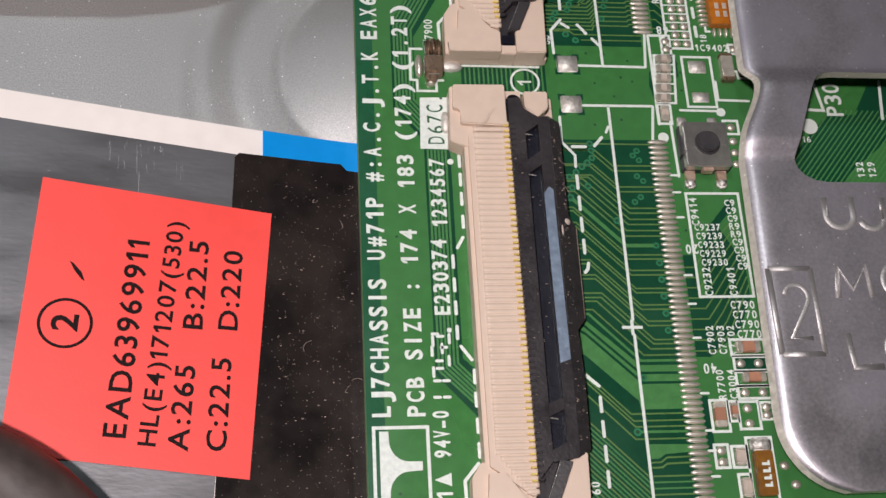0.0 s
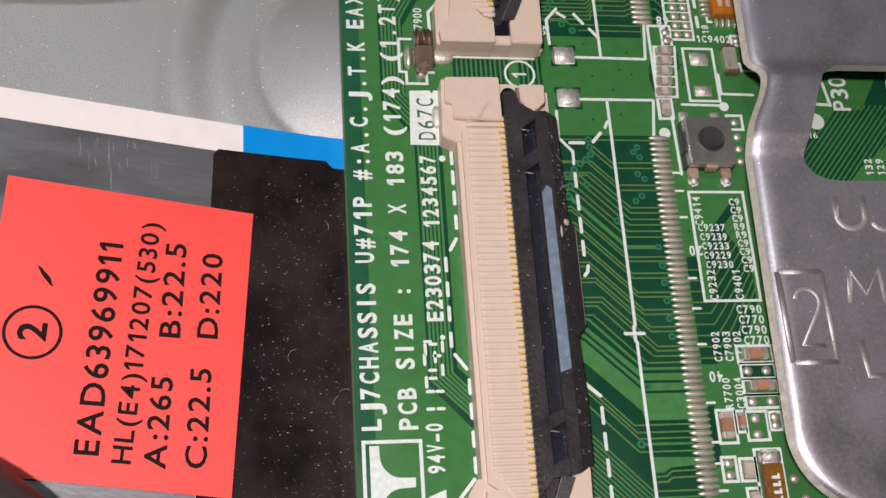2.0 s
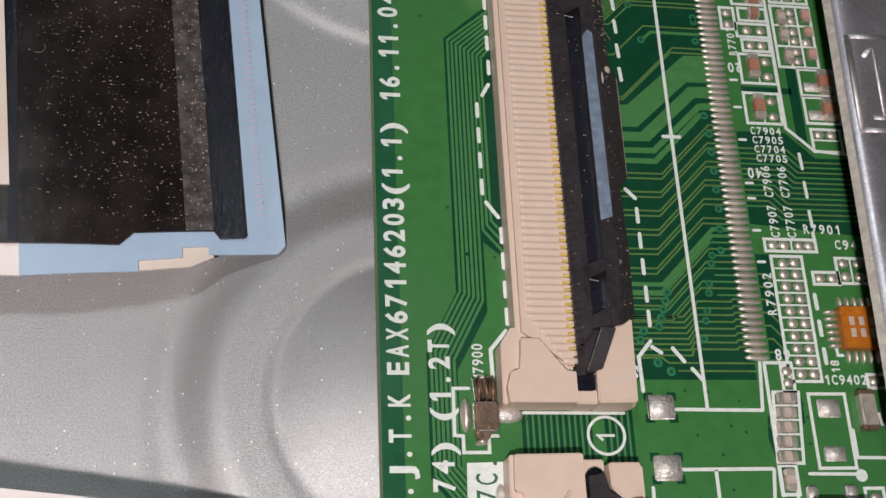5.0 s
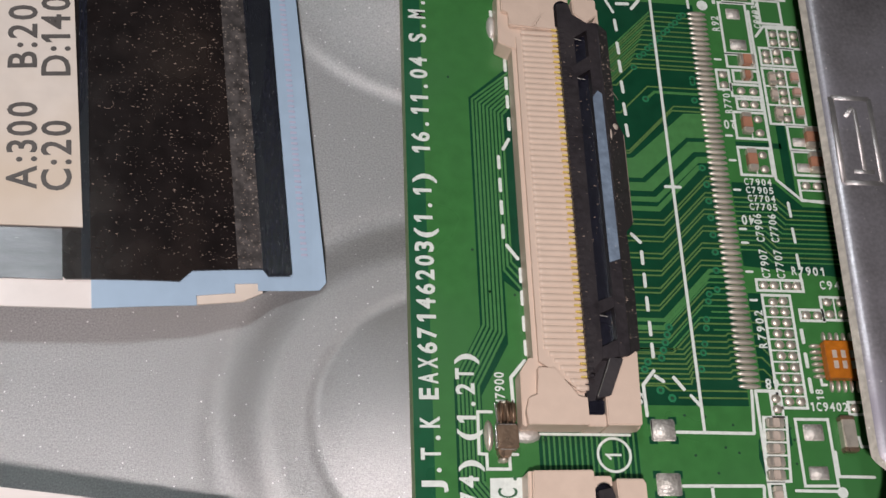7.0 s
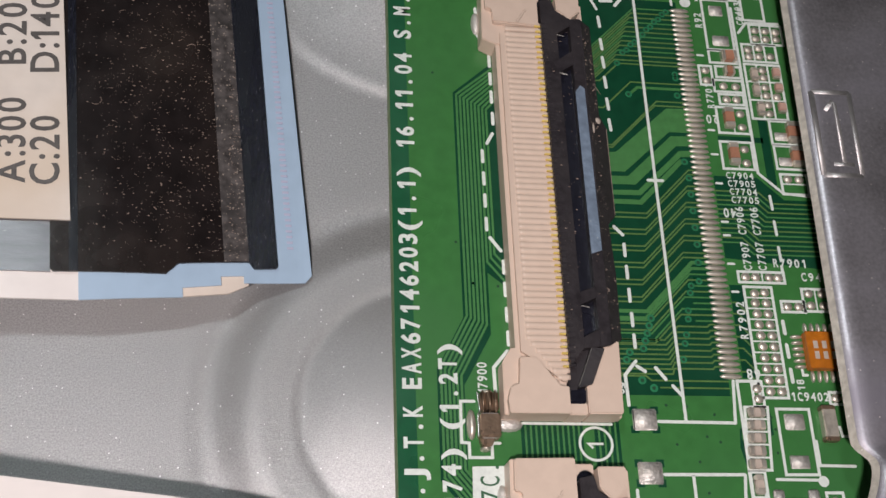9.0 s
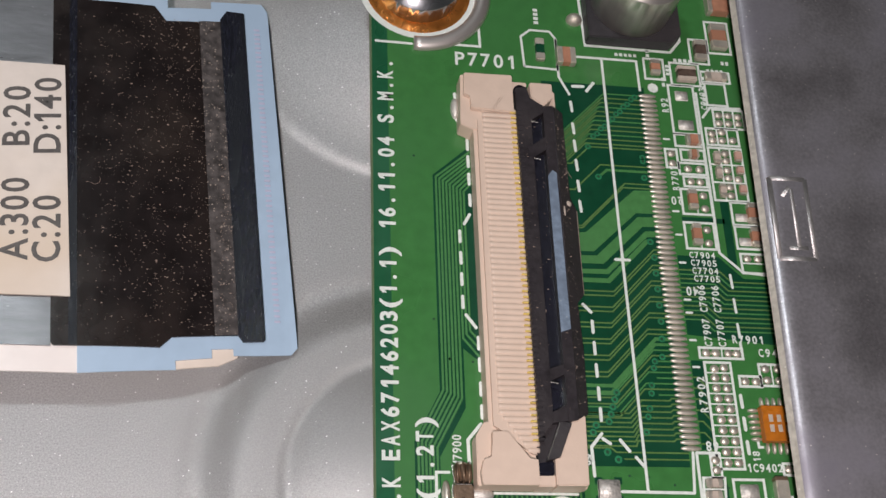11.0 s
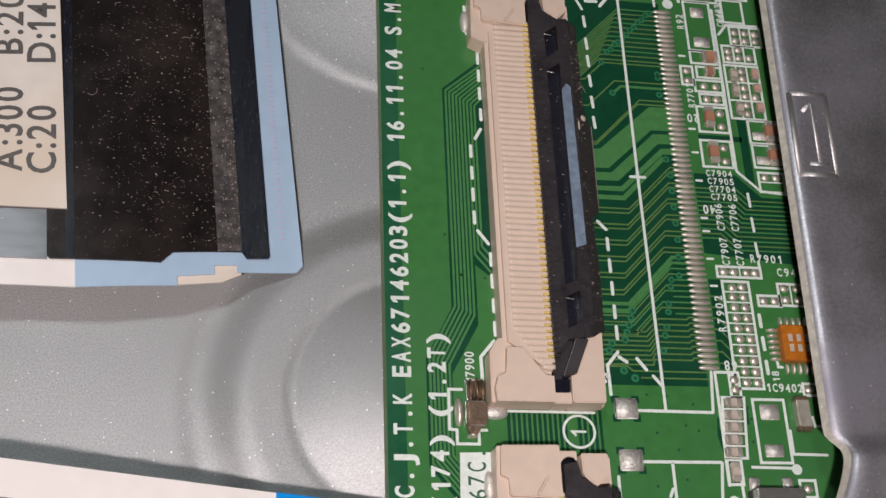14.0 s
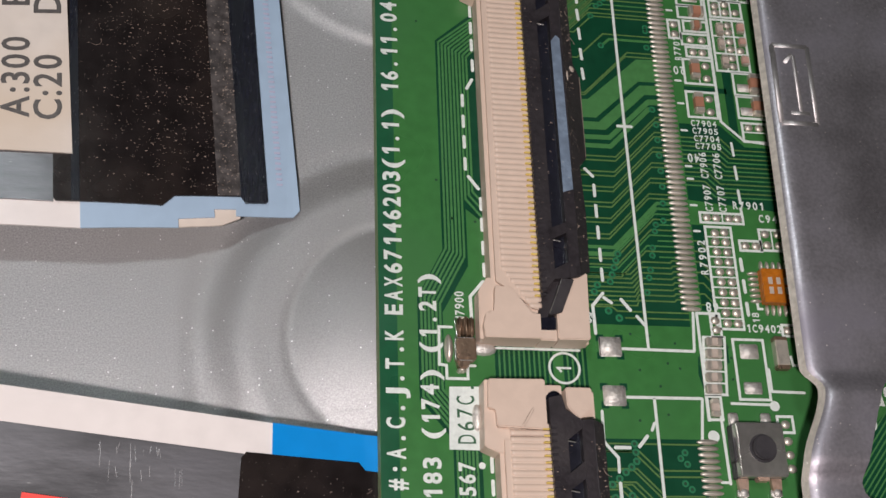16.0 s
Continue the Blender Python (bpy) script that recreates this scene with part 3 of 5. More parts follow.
def silk_lines():
    lift = [0]

    def stroke(name, *paths, w=0.24):
        bm = bmesh.new()
        for p in paths:
            lift[0] = (lift[0] + 1) % 8
            rounded(bm, p, w, Z0, Z1 + 0.0012 * lift[0])
        return part(name, bm, SILK, board)

    # the two long guide lines with their crosses
    stroke("guide_line", [(7.05, 42.5), (7.03, 22.6)], [(7.03, 21.2), (7.1, 1.75)])
    stroke("cross_mark", [(6.4, 21.9), (7.65, 21.9)], [(7.03, 22.45), (7.03, 21.3)], w=0.26)
    stroke("guide_line", [(7.15, -2.3), (7.12, -21.8)], [(7.1, -23.1), (7.08, -44)])
    stroke("cross_mark", [(6.25, -22.45), (7.75, -22.45)], [(7.0, -21.9), (7.0, -23.0)], w=0.26)
    stroke("frame_line", [(4.95, 1.72), (10.95, 1.66)], [(11.25, 4.95), (10.97, 1.7)])
    stroke("frame_line", [(11.55, 4.95), (13.5, 4.95)], [(11.55, 4.95), (11.55, -4)])
    stroke("frame_line", [(4.95, -2.25), (11.1, -2.25)], [(11.15, -2.3), (10.75, -5.6)])
    stroke("frame_line", [(3.9, 42.6), (10.5, 42.6)], [(10.45, 42.6), (10.5, 39.4)], [(2.7, 44.4), (2.75, 40.2), (3.6, 38.4)])
    # dashed courtyards of the two connectors
    for dy in (0, -40.1):
        for k, (a, b) in enumerate((((-7.45, 37.6), (-7.35, 34.8)), ((-7.35, 34.8), (-6.35, 33.9)))):
            stroke("corner_line", shift([a, b], 0.3, dy), w=0.26)
        for y0 in (32.9, 31.2, 29.45, 27.4):
            stroke("dash", shift([(-6.25, y0), (-6.25, y0 - 1.0)], 0.05, dy), w=0.27)
        stroke("dash", shift([(-6.35, 25.5), (-6.85, 24.6)], 0.05, dy), w=0.27)
        for y0 in (23.9, 21.9, 19.95, 17.9):
            stroke("dash", shift([(-7.22, y0), (-7.22, y0 - 1.0)], 0, dy), w=0.27)
        stroke("dash", shift([(-7.0, 16.25), (-6.2, 15.15)], 0, dy), w=0.27)
        for y0 in (14.3, 12.45, 10.4, 8.5):
            stroke("dash", shift([(-6.06, y0), (-6.06, y0 - 1.0)], 0, dy), w=0.27)
        stroke("corner_line", shift([(-6.1, 7.0), (-7.2, 5.7), (-7.15, 2.9)], -0.1, dy), w=0.26)
    for y0 in (37.6, 35.3, 33.5, 31.5, 29.4, 27.4):
        stroke("dash", [(3.65, y0), (3.72, y0 - 1.0)], w=0.27)
    stroke("dash", [(3.1, 17.6), (3.75, 16.9)], w=0.27)
    for y0 in (16.1, 14.2, 12.25, 10.25, 8.5):
        stroke("dash", [(3.77, y0), (3.77, y0 - 1.0)], w=0.27)
    stroke("corner_line", [(3.7, 6.4), (2.75, 5.3), (2.8, 2.95)], w=0.26)
    stroke("dash", [(3.75, 6.0), (4.35, 5.6)], w=0.27)
    stroke("dash", [(5.2, 5.9), (5.9, 5.0)], w=0.28)
    stroke("dash", [(6.4, 4.5), (7.05, 3.7)], w=0.26)
    stroke("dash", [(4.0, 39.3), (5.0, 39.35)], w=0.3)
    stroke("dash", [(5.3, 38.9), (6.0, 39.8)], w=0.3)
    # the same courtyard beside the lower lever
    stroke("corner_line", [(2.76, -3.4), (2.71, -5.82), (3.76, -7.05), (3.72, -8.15)], w=0.24)
    for y0 in (-9.0, -10.95, -12.9, -14.85):
        stroke("dash", [(3.73, y0), (3.73, y0 - 1.15)], w=0.27)
    stroke("dash", [(3.95, -16.9), (3.85, -17.4), (3.6, -17.7)], w=0.27)
    stroke("dash", [(3.6, -6.25), (4.75, -6.25)], w=0.28)
    stroke("dash", [(5.55, -6.15), (6.25, -5.35)], w=0.28)
    stroke("dash", [(6.7, -4.85), (6.95, -4.3)], w=0.24)
    stroke("dash", [(2.75, -26.35), (3.75, -27.25)], w=0.27)
    for y0 in (-28.15, -30.1, -32.05, -34.0):
        stroke("dash", [(3.75, y0), (3.75, y0 - 1.15)], w=0.27)
    stroke("underline", [(-5.4, 1.5), (1.3, 1.47)], w=0.2)
    # the circled figure between the connectors
    bm = bmesh.new()
    ring(bm, 0.0, 0.0, 1.22, 0.19, Z0, Z1, 40)
    part("circle_mark", bm, SILK, board)
    bm = bmesh.new()
    strip(bm, [(0.55, 0.0), (-0.55, 0.0), (-0.25, -0.32)], 0.17, Z0, Z1)
    part("circled_figure", bm, SILK, board)
    for x, y, q in ((11.74, -5.29, 0.48), (17.25, -2.75, 0.42), (25.2, -4.05, 0.75), (-6.95, -7.75, 0.26), (11.8, 39.75, 0.5)):
        bm = bmesh.new()
        disc(bm, x, y, q, Z0, Z1, 24)
        part("dot_mark", bm, SILK, board)
    # around the coil beside the upper connector
    stroke("part_outline", [(-8.9, 3.1), (-9.9, 3.1), (-9.95, 0.05), (-9.4, 0.0), (-9.4, -1.05), (-7.75, -1.05), (-7.75, 0.0), (-7.15, 0.0)], w=0.22)
    # ticks along the tinned pads
    for y in (34.3, 26.9, 24.6, 21.9, 18.4, 17.2, 14.7, 12.3):
        stroke("tick", [(12.25, y), (12.75, y)], w=0.2)
    for y in (-8.9, -10.5, -12.8, -18.0, -20.5, -23.4, -28.0, -31.0, -32.6, -34.6):
        stroke("tick", [(11.95, y), (12.55, y)], w=0.2)
    stroke("frame_line", [(12.55, -3.7), (12.65, -9.0)], w=0.24)
    for y in (20.9, 18.6, 16.3, 14.6):
        stroke("dash", [(16.75, y), (16.8, y - 1.2)], w=0.24)
    stroke("frame_line", [(16.35, 36.9), (17.2, 38.0), (20.2, 38.1)], [(16.0, 39.5), (16.05, 23.0), (18.0, 21.2), (20.5, 21.0)])
    stroke("frame_line", [(17.2, 0.3), (17.2, -1.55), (20, -1.6)], [(19.0, 1.4), (19.3, 1.4), (19.4, 0.7), (20.4, 0.7)], w=0.22)
    stroke("frame_line", [(13.6, -2.6), (17.0, -2.65)], w=0.22)
    for y in (9.9, 7.95, 5.95):
        stroke("dash", [(16.08, y), (16.1, y - 1.0)], w=0.3)
    stroke("tick", [(17.03, 5.95), (17.05, 5.5), (17.4, 5.5)], w=0.22)
    # screw corner and round can at the top
    stroke("frame_line", [(-14.2, 42.7), (-10.9, 42.65)], [(-4.6, 45.6), (-4.55, 42.9), (-8.0, 42.9)])
    stroke("part_outline", [(5.35, 49.5), (5.6, 43.95), (14.0, 43.9), (15.1, 45.3), (15.0, 49.5)], w=0.26)
    stroke("part_outline", [(-0.45, 41.1), (-0.6, 44.4), (0.3, 45.2), (2.2, 45.2), (2.75, 44.4), (2.7, 41.0), (-0.45, 41.1)], w=0.22)
    stroke("frame_line", [(26.2, 1.2), (26.8, -2.45), (24.5, -2.35)], w=0.28)
    stroke("frame_line", [(32.6, 0.6), (32.2, -3.2)], w=0.28)
    # plain sign at the foot of the board's edge
    bm = bmesh.new()
    outline(bm, -14.05, -41.5, -9.95, -30.2, 0.26, Z0, Z1)
    upper = [(-11.4 - 1.52 * math.cos(radians(9 * k)), -31.2 - 1.6 * math.sin(radians(9 * k))) for k in range(11)]
    lower = [(-11.4 - 1.52 * math.sin(radians(9 * k)), -35.2 + 1.65 * math.cos(radians(9 * k))) for k in range(11)]
    prism(bm, [(-13.64, -30.48), (-12.94, -30.49)] + upper + [(-10.42, -32.82), (-10.44, -33.5)] + lower + [(-12.95, -41), (-13.64, -41)], Z0, Z1)
    part("plain_sign", bm, SILK, board)


silk_lines()


def silk_boxes():
    """Outlined fields of the small parts: left, bottom, right, top."""
    fields = [(13.25, 3.65, 15.55, 12.75), (12.95, 13.14, 16.8, 14.05), (16.2, 10.7, 18.15, 11.6), (18.1, 10.8, 20.4, 12.7), (14.38, -2.25, 17.0, 2.78),
              (12.7, 2.95, 13.5, 4.75), (11.5, -3.95, 12.7, -2.05), (13.3, 35.0, 15.75, 40.2), (13.3, 33.65, 15.75, 34.9),
              (12.2, 31.35, 13.3, 33.25), (13.7, 32.2, 15.95, 33.3), (13.35, 30.75, 15.95, 31.9), (13.65, 29.5, 15.85, 30.5), (13.2, 26.7, 15.98, 29.2),
              (13.1, 23.3, 15.85, 25.85), (17.43, 35.85, 20.4, 37.85), (16.46, 34.0, 19.55, 35.75), (16.4, 28.25, 19.6, 33.7), (17.8, 25.85, 20.6, 28.1),
              (17.85, 23.5, 20.6, 25.7), (18.0, 21.15, 20.3, 23.0), (18.9, 3.2, 20.5, 4.15), (13.0, -19.9, 17.6, -10.6), (14.95, -24.95, 17.8, -23.6),
              (15.05, -26.2, 17.8, -25.05), (15.05, -27.45, 17.8, -26.3), (15.05, -28.5, 17.8, -27.5), (12.55, -31.1, 13.95, -28.6), (14.05, -30.3, 14.72, -28.7),
              (14.82, -30.95, 16.5, -28.75), (16.65, -30.2, 17.7, -28.85), (15.05, -37.6, 17.1, -31.65), (12.42, -33.95, 13.5, -32.15), (13.8, -33.95, 15.0, -32.3),
              (14.05, -36.6, 15.0, -34.5), (17.3, -4.9, 18.6, -3.6),
              (11.2, 40.75, 13.1, 43.0), (13.75, 40.3, 16.6, 42.75), (17.0, 38.3, 19.0, 40.7), (16.75, 40.85, 19.6, 42.0), (16.0, 42.85, 17.8, 45.6), (17.9, 44.2, 20.2, 47.8)]
    for a, b, c, d in fields:
        bm = bmesh.new()
        outline(bm, a, b, c, d, 0.22, Z0, Z1 + 0.011)
        part("field_outline", bm, SILK, board)
    d = lambda *a: part("field_divider", strip(bmesh.new(), *a), SILK, board)
    for k in range(1, 10):
        y = 12.75 - 0.91 * k
        d([(13.3, y), (15.5, y)], 0.13, Z0, Z1)
    bm = strip(bmesh.new(), [(11.5, -1.9), (13.3, -1.9), (13.7, 2.9), (11.87, 2.9)], 0.22, Z0, Z1 + 0.011, True)
    part("field_outline", bm, SILK, board)
    for k in range(4):
        y = 1.98 - 0.98 * k
        d([(11.82 - 0.075 * k, y), (13.6 - 0.075 * k, y)], 0.15, Z0, Z1)
    for x in (18.42, 19.4):
        d([(x, 35.9), (x, 37.8)], 0.17, Z0, Z1)
    for x in (17.5, 18.5):
        d([(x, 34.0), (x, 35.7)], 0.17, Z0, Z1)
        d([(x, 28.3), (x, 33.6)], 0.17, Z0, Z1)
    for y in (30.1, 31.95):
        d([(16.5, y), (19.5, y)], 0.17, Z0, Z1 + 0.004)
    d([(14.95, 13.2), (14.95, 14.0)], 0.13, Z0, Z1)
    d([(19.2, 10.9), (19.2, 12.6)], 0.13, Z0, Z1)
    d([(14.6, 26.8), (14.6, 28.0)], 0.13, Z0, Z1)
    d([(14.5, 23.4), (14.5, 24.6)], 0.13, Z0, Z1)
    d([(18.1, 22.1), (20.2, 22.1)], 0.13, Z0, Z1)


silk_boxes()


def board_writing():
    for text, y in (("LJ7CHASSIS", -28.95), ("U#71P", -16.1), ("#:A.C.J.T.K", -9.2), ("EAX67146203(1.1)", 4.4), ("16.11.04", 24.2), ("S.M.K.", 34.55)):
        lettering(text, -12.75, y, 1.36, 1.152, SILK, board, wide=0.84, z=0.056, bold=0.03)
    lettering("PCB SIZE : 174 X 183 (174) (1.2T)", -10.1, -28.95, 1.32, 1.125, SILK, board, wide=0.84, bold=0.03)
    lettering("E230374", -7.72, -20.85, 1.2, 0.95, SILK, board, wide=0.75, bold=0.03)
    lettering("1234567", -7.55, -13.35, 1.2, 0.92, SILK, board, wide=0.68, bold=0.03)
    lettering("94V-0", -8.3, -32.3, 1.2, 0.76, SILK, board, wide=0.56, bold=0.03)
    lettering("01", -8.3, -36.3, 1.2, 0.9, SILK, board, wide=0.6)
    bm = bmesh.new()
    prism(bm, [(-8.3, -34.75), (-8.3, -33.75), (-9.6, -34.25)], Z0, Z1)
    part("triangle_mark", bm, SILK, board)
    # a date code of short unreadable bars
    bm = bmesh.new()
    for x, y, v in ((-9.05, -27.9, 0), (-8.3, -27.9, 0), (-9.25, -25.9, 1), (-9.3, -24.2, 1), (-8.75, -25.6, 0), (-8.75, -25.0, 0), (-8.0, -25.0, 1), (-9.2, -23.4, 1),
                    (-8.6, -23.0, 0), (-8.5, -24.0, 1), (-7.9, -23.2, 1), (-8.35, -23.9, 0), (-9.0, -22.8, 0), (-8.3, -26.6, 0), (-9.0, -26.6, 0)):
        rounded(bm, [(x - 0.22, y), (x + 0.22, y)] if not v else [(x, y - 0.35), (x, y + 0.35)], 0.24, Z0, Z1)
    disc(bm, -7.85, -22.5, 0.2, Z0, Z1)
    part("date_code", bm, SILK, board)
    # white field with dark characters
    bm = bmesh.new()
    prism(bm, [(-9.4, -6.55), (-6.85, -6.6), (-6.75, -1.65), (-9.25, -1.7)], Z0, Z1)
    part("white_field", bm, SILK, board)
    lettering("D67C.", -7.35, -5.75, 1.4, 1.0, GREENINK, board, z=0.058, wide=0.7, bold=0.005)
    lettering("P7701", -6.5, 40.75, 1.4, 1.2, SILK, board, 0, wide=0.9)
    # unreadable small print round the upper parts
    for x, y, a, b in ((8.4, 43.05, 2.3, 0.32), (11.5, 43.2, 0.32, 0.9), (14.2, 42.9, 2.0, 0.34), (13.3, 41.3, 0.34, 1.3), (16.75, 40.0, 0.3, 1.6), (17.4, 42.0, 1.8, 0.3), (12.75, 40.0, 0.3, 1.2),
                       (16.6, 38.2, 0.3, 1.5), (19.0, 42.9, 0.9, 0.4), (18.4, 45.4, 0.4, 1.5), (0.75, 45.95, 0.45, 1.9), (2.1, 4.25, 0.12, 0.6), (2.36, 4.25, 0.1, 0.35), (2.55, 4.25, 0.12, 0.6)):
        n = max(2, int(max(a, b) / 0.42)) if min(a, b) > 0.2 else 1
        for k in range(n):
            bm = bmesh.new()
            if a > b:
                box(bm, x + a * k / n, x + a * (k + 0.66) / n, y, y + b, 0.034, 0.05)
            else:
                box(bm, x, x + a, y + b * k / n, y + b * (k + 0.66) / n, 0.034, 0.05)
            part("print_bar", bm, SILK, board)
    lettering("M7900", -7.85, 3.8, 0.72, 0.52, SILK, board, wide=0.42)
    small = dict(z=0.052, bold=0.025)
    for k, s in enumerate(("C7904", "C7905", "C7704", "C7705")):
        lettering(s, 13.4 + 0.05 * k, 22.4 - 0.75 * k, 0.58, 0.50, SILK, board, 0, wide=0.38, **small)
    lettering("C7907 C7906", 14.2, 14.4, 0.66, 0.52, SILK, board, 90, wide=0.40, **small)
    lettering("C7707 C7706", 15.45, 14.4, 0.66, 0.52, SILK, board, 90, wide=0.40, **small)
    lettering("R7901", 16.3, 14.55, 0.7, 0.6, SILK, board, 0, wide=0.44, **small)
    lettering("R7902", 13.05, 8.6, 0.66, 0.66, SILK, board, 90, wide=0.44, **small)
    lettering("C94", 18.5, 13.4, 0.7, 0.62, SILK, board, 0, wide=0.44, **small)
    lettering("1C9402", 15.95, 3.45, 0.66, 0.54, SILK, board, 0, wide=0.42, **small)
    lettering("C9403", 16.95, 37.95, 0.6, 0.50, SILK, board, 90, wide=0.38, **small)
    lettering("R7701", 13.1, 29.25, 0.62, 0.50, SILK, board, 90, wide=0.40, **small)
    lettering("18", 17.0, 4.45, 0.6, 0.5, SILK, board, 90, wide=0.4, **small)
    for s, x, y in (("20", 13.05, 28.35), ("40", 13.35, 19.6), ("68", 13.3, 5.9), ("20", 13.2, -15.3), ("40", 13.3, -25.6)):
        lettering(s, x, y, 0.8, 0.62, SILK, board, 180, wide=0.46, **small)
    for s, x, y in (("60", 2.55, 4.0), ("60", 3.0, -35.5)):
        lettering(s, x, y, 0.7, 0.55, SILK, board, 90, wide=0.42, **small)
    for k, s in enumerate(("C9237", "C9239", "C9233", "C9229", "C9230")):
        lettering(s, 13.55 + 0.05 * k, -14.0 - 0.79 * k, 0.58, 0.47, SILK, board, 0, wide=0.36, **small)
    for k, s in enumerate(("C9", "C9", "C9", "R9", "R9", "C9", "C9", "C9", "C9")):
        lettering(s, 16.5 + 0.04 * k, -11.75 - 0.72 * k, 0.58, 0.48, SILK, board, 0, wide=0.42, **small)
    lettering("C9414", 13.85, -13.3, 0.66, 0.52, SILK, board, 90, wide=0.40, **small)
    lettering("C9232", 14.15, -19.6, 0.66, 0.52, SILK, board, 90, wide=0.40, **small)
    lettering("C9401", 16.25, -19.6, 0.66, 0.52, SILK, board, 90, wide=0.40, **small)
    for k, s in enumerate(("C790", "C770", "C790", "C770")):
        lettering(s, 15.7 + 0.07 * k, -20.95 - 0.84 * k, 0.66, 0.54, SILK, board, 0, wide=0.42, **small)
    for s, x in (("C7902", 13.75), ("C7903", 14.65), ("C7702", 15.5)):
        lettering(s, x - 0.05, -24.6, 0.62, 0.50, SILK, board, 90, wide=0.38, **small)
    for s, x in (("R7700", 14.05), ("C3004", 15.0)):
        lettering(s, x - 0.05, -28.3, 0.62, 0.50, SILK, board, 90, wide=0.38, **small)
    lettering("P30", 28.6, -2.5, 1.55, 1.15, SILK, board, 90, wide=0.95)
    lettering("16", 24.45, -5.62, 0.55, 0.45, SILK, board, 0, wide=0.4)
    for s, x in (("132", 29.45), ("129", 30.5)):
        lettering(s, x, -8.85, 0.66, 0.56, SILK, board, 90, wide=0.42, **small)
    lettering("R92", 13.1, 37.4, 0.66, 0.55, SILK, board, 90, wide=0.42, **small)


board_writing()


# ---- tinned pads ----
def build_pads():
    bm = bmesh.new()
    bead(bm, 0, 0, 0.90, 0.23, 0.02, 0.20, 14, 4)
    first = part("solder_pad", bm, SOLDER_SMOOTH, board, smooth=True)
    first.location = (11.15 * MM, 38.8 * MM, 0)
    for top, skip in ((38.8, 1), (-5.75, 0)):
        for i in range(skip, 68):
            shared("solder_pad", first.data, board, 11.15, top - 0.5 * i)
    bm = bmesh.new()
    bead(bm, 0, 0, 0.41, 0.36, 0.02, 0.24, 14, 4)
    dot = part("solder_dot", bm, SOLDER_SMOOTH, board, smooth=True)
    dot.location = (14.1 * MM, 12.2 * MM, 0)
    spots = []
    for k in range(10):
        y = 12.3 - 0.905 * k
        spots += [(14.02 + 0.015 * k, y), (14.95 + 0.015 * k, y)]
    spots += [(x, 13.6) for x in (13.55, 14.4, 15.55, 16.3)] + [(16.7, 11.15), (17.65, 11.15), (18.65, 12.3), (18.7, 11.3), (19.8, 12.3), (19.8, 11.3)]
    spots += [(13.1, 4.35), (13.1, 3.55), (19.4, 3.68), (12.75, 32.8), (12.75, 31.8), (14.2, 31.3), (15.3, 31.3), (14.3, 30.0), (15.2, 30.0)]
    spots += [(15.3, 28.6), (15.3, 27.3), (15.2, 25.2), (15.2, 23.9), (17.93, 37.25), (17.88, 36.4), (18.9, 37.25), (18.83, 36.4), (19.85, 37.2), (19.8, 36.45), (17.0, 35.2), (17.0, 34.5), (18.0, 35.4), (17.95, 34.55), (18.98, 34.6)]
    spots += [(18.0, 33.15), (18.0, 32.4), (18.0, 31.4), (18.0, 30.6), (18.0, 29.65), (18.0, 28.8), (18.95, 30.5), (18.6, 22.55), (19.6, 22.55)]
    spots += [(15.6, -25.6), (17.1, -25.6), (15.6, -28.0), (17.1, -28.0), (15.6, -29.3), (15.6, -30.5), (17.15, -29.2), (17.15, -29.85), (12.95, -32.6), (12.95, -33.5)]
    spots += [(17.95, -4.25), (17.95, -5.6), (17.95, -6.7), (17.95, -7.8), (17.9, -33.9), (18.6, -35.4)]
    for x, y in spots[1:]:
        shared("solder_dot", dot.data, board, x, y)
    # large bare pads
    for x, y in ((3.9, 1.85), (3.9, -2.15)):
        bm = bmesh.new()
        box(bm, x - 1.12, x + 1.12, y - 1.02, y + 1.02, 0.0, 0.012)
        part("pad_gap", bm, GAP, board)
        bm = bmesh.new()
        box(bm, x - 1.14, x + 1.14, y - 0.45, y + 0.45, 0.0, 0.02)
        box(bm, x - 0.5, x + 0.5, y - 1.04, y + 1.04, 0.0, 0.024)
        part("pad_bridge", bm, MASK, board)
        bm = bmesh.new()
        box(bm, x - 0.93, x + 0.93, y - 0.82, y + 0.82, 0.0, 0.15, 0.09, 2)
        part("test_pad", bm, SOLDER, board, "grainy square solder pad", smooth=True)
    for x0, x1, y0, y1 in ((14.9, 16.5, 1.15, 2.4), (14.85, 16.4, -1.8, -0.8), (13.9, 15.15, 38.55, 39.6), (13.85, 15.35, 35.4, 36.45), (18.1, 19.6, 26.2, 27.0), (18.1, 19.6, 23.8, 24.6)):
        bm = bmesh.new()
        box(bm, x0, x1, y0, y1, 0.0, 0.12, 0.07, 2)
        part("wide_pad", bm, SOLDER, board, smooth=True)


build_pads()


DUST = material("pale_dust", (0.30, 0.225, 0.185), 0.8, 0, 0.4, 2500)


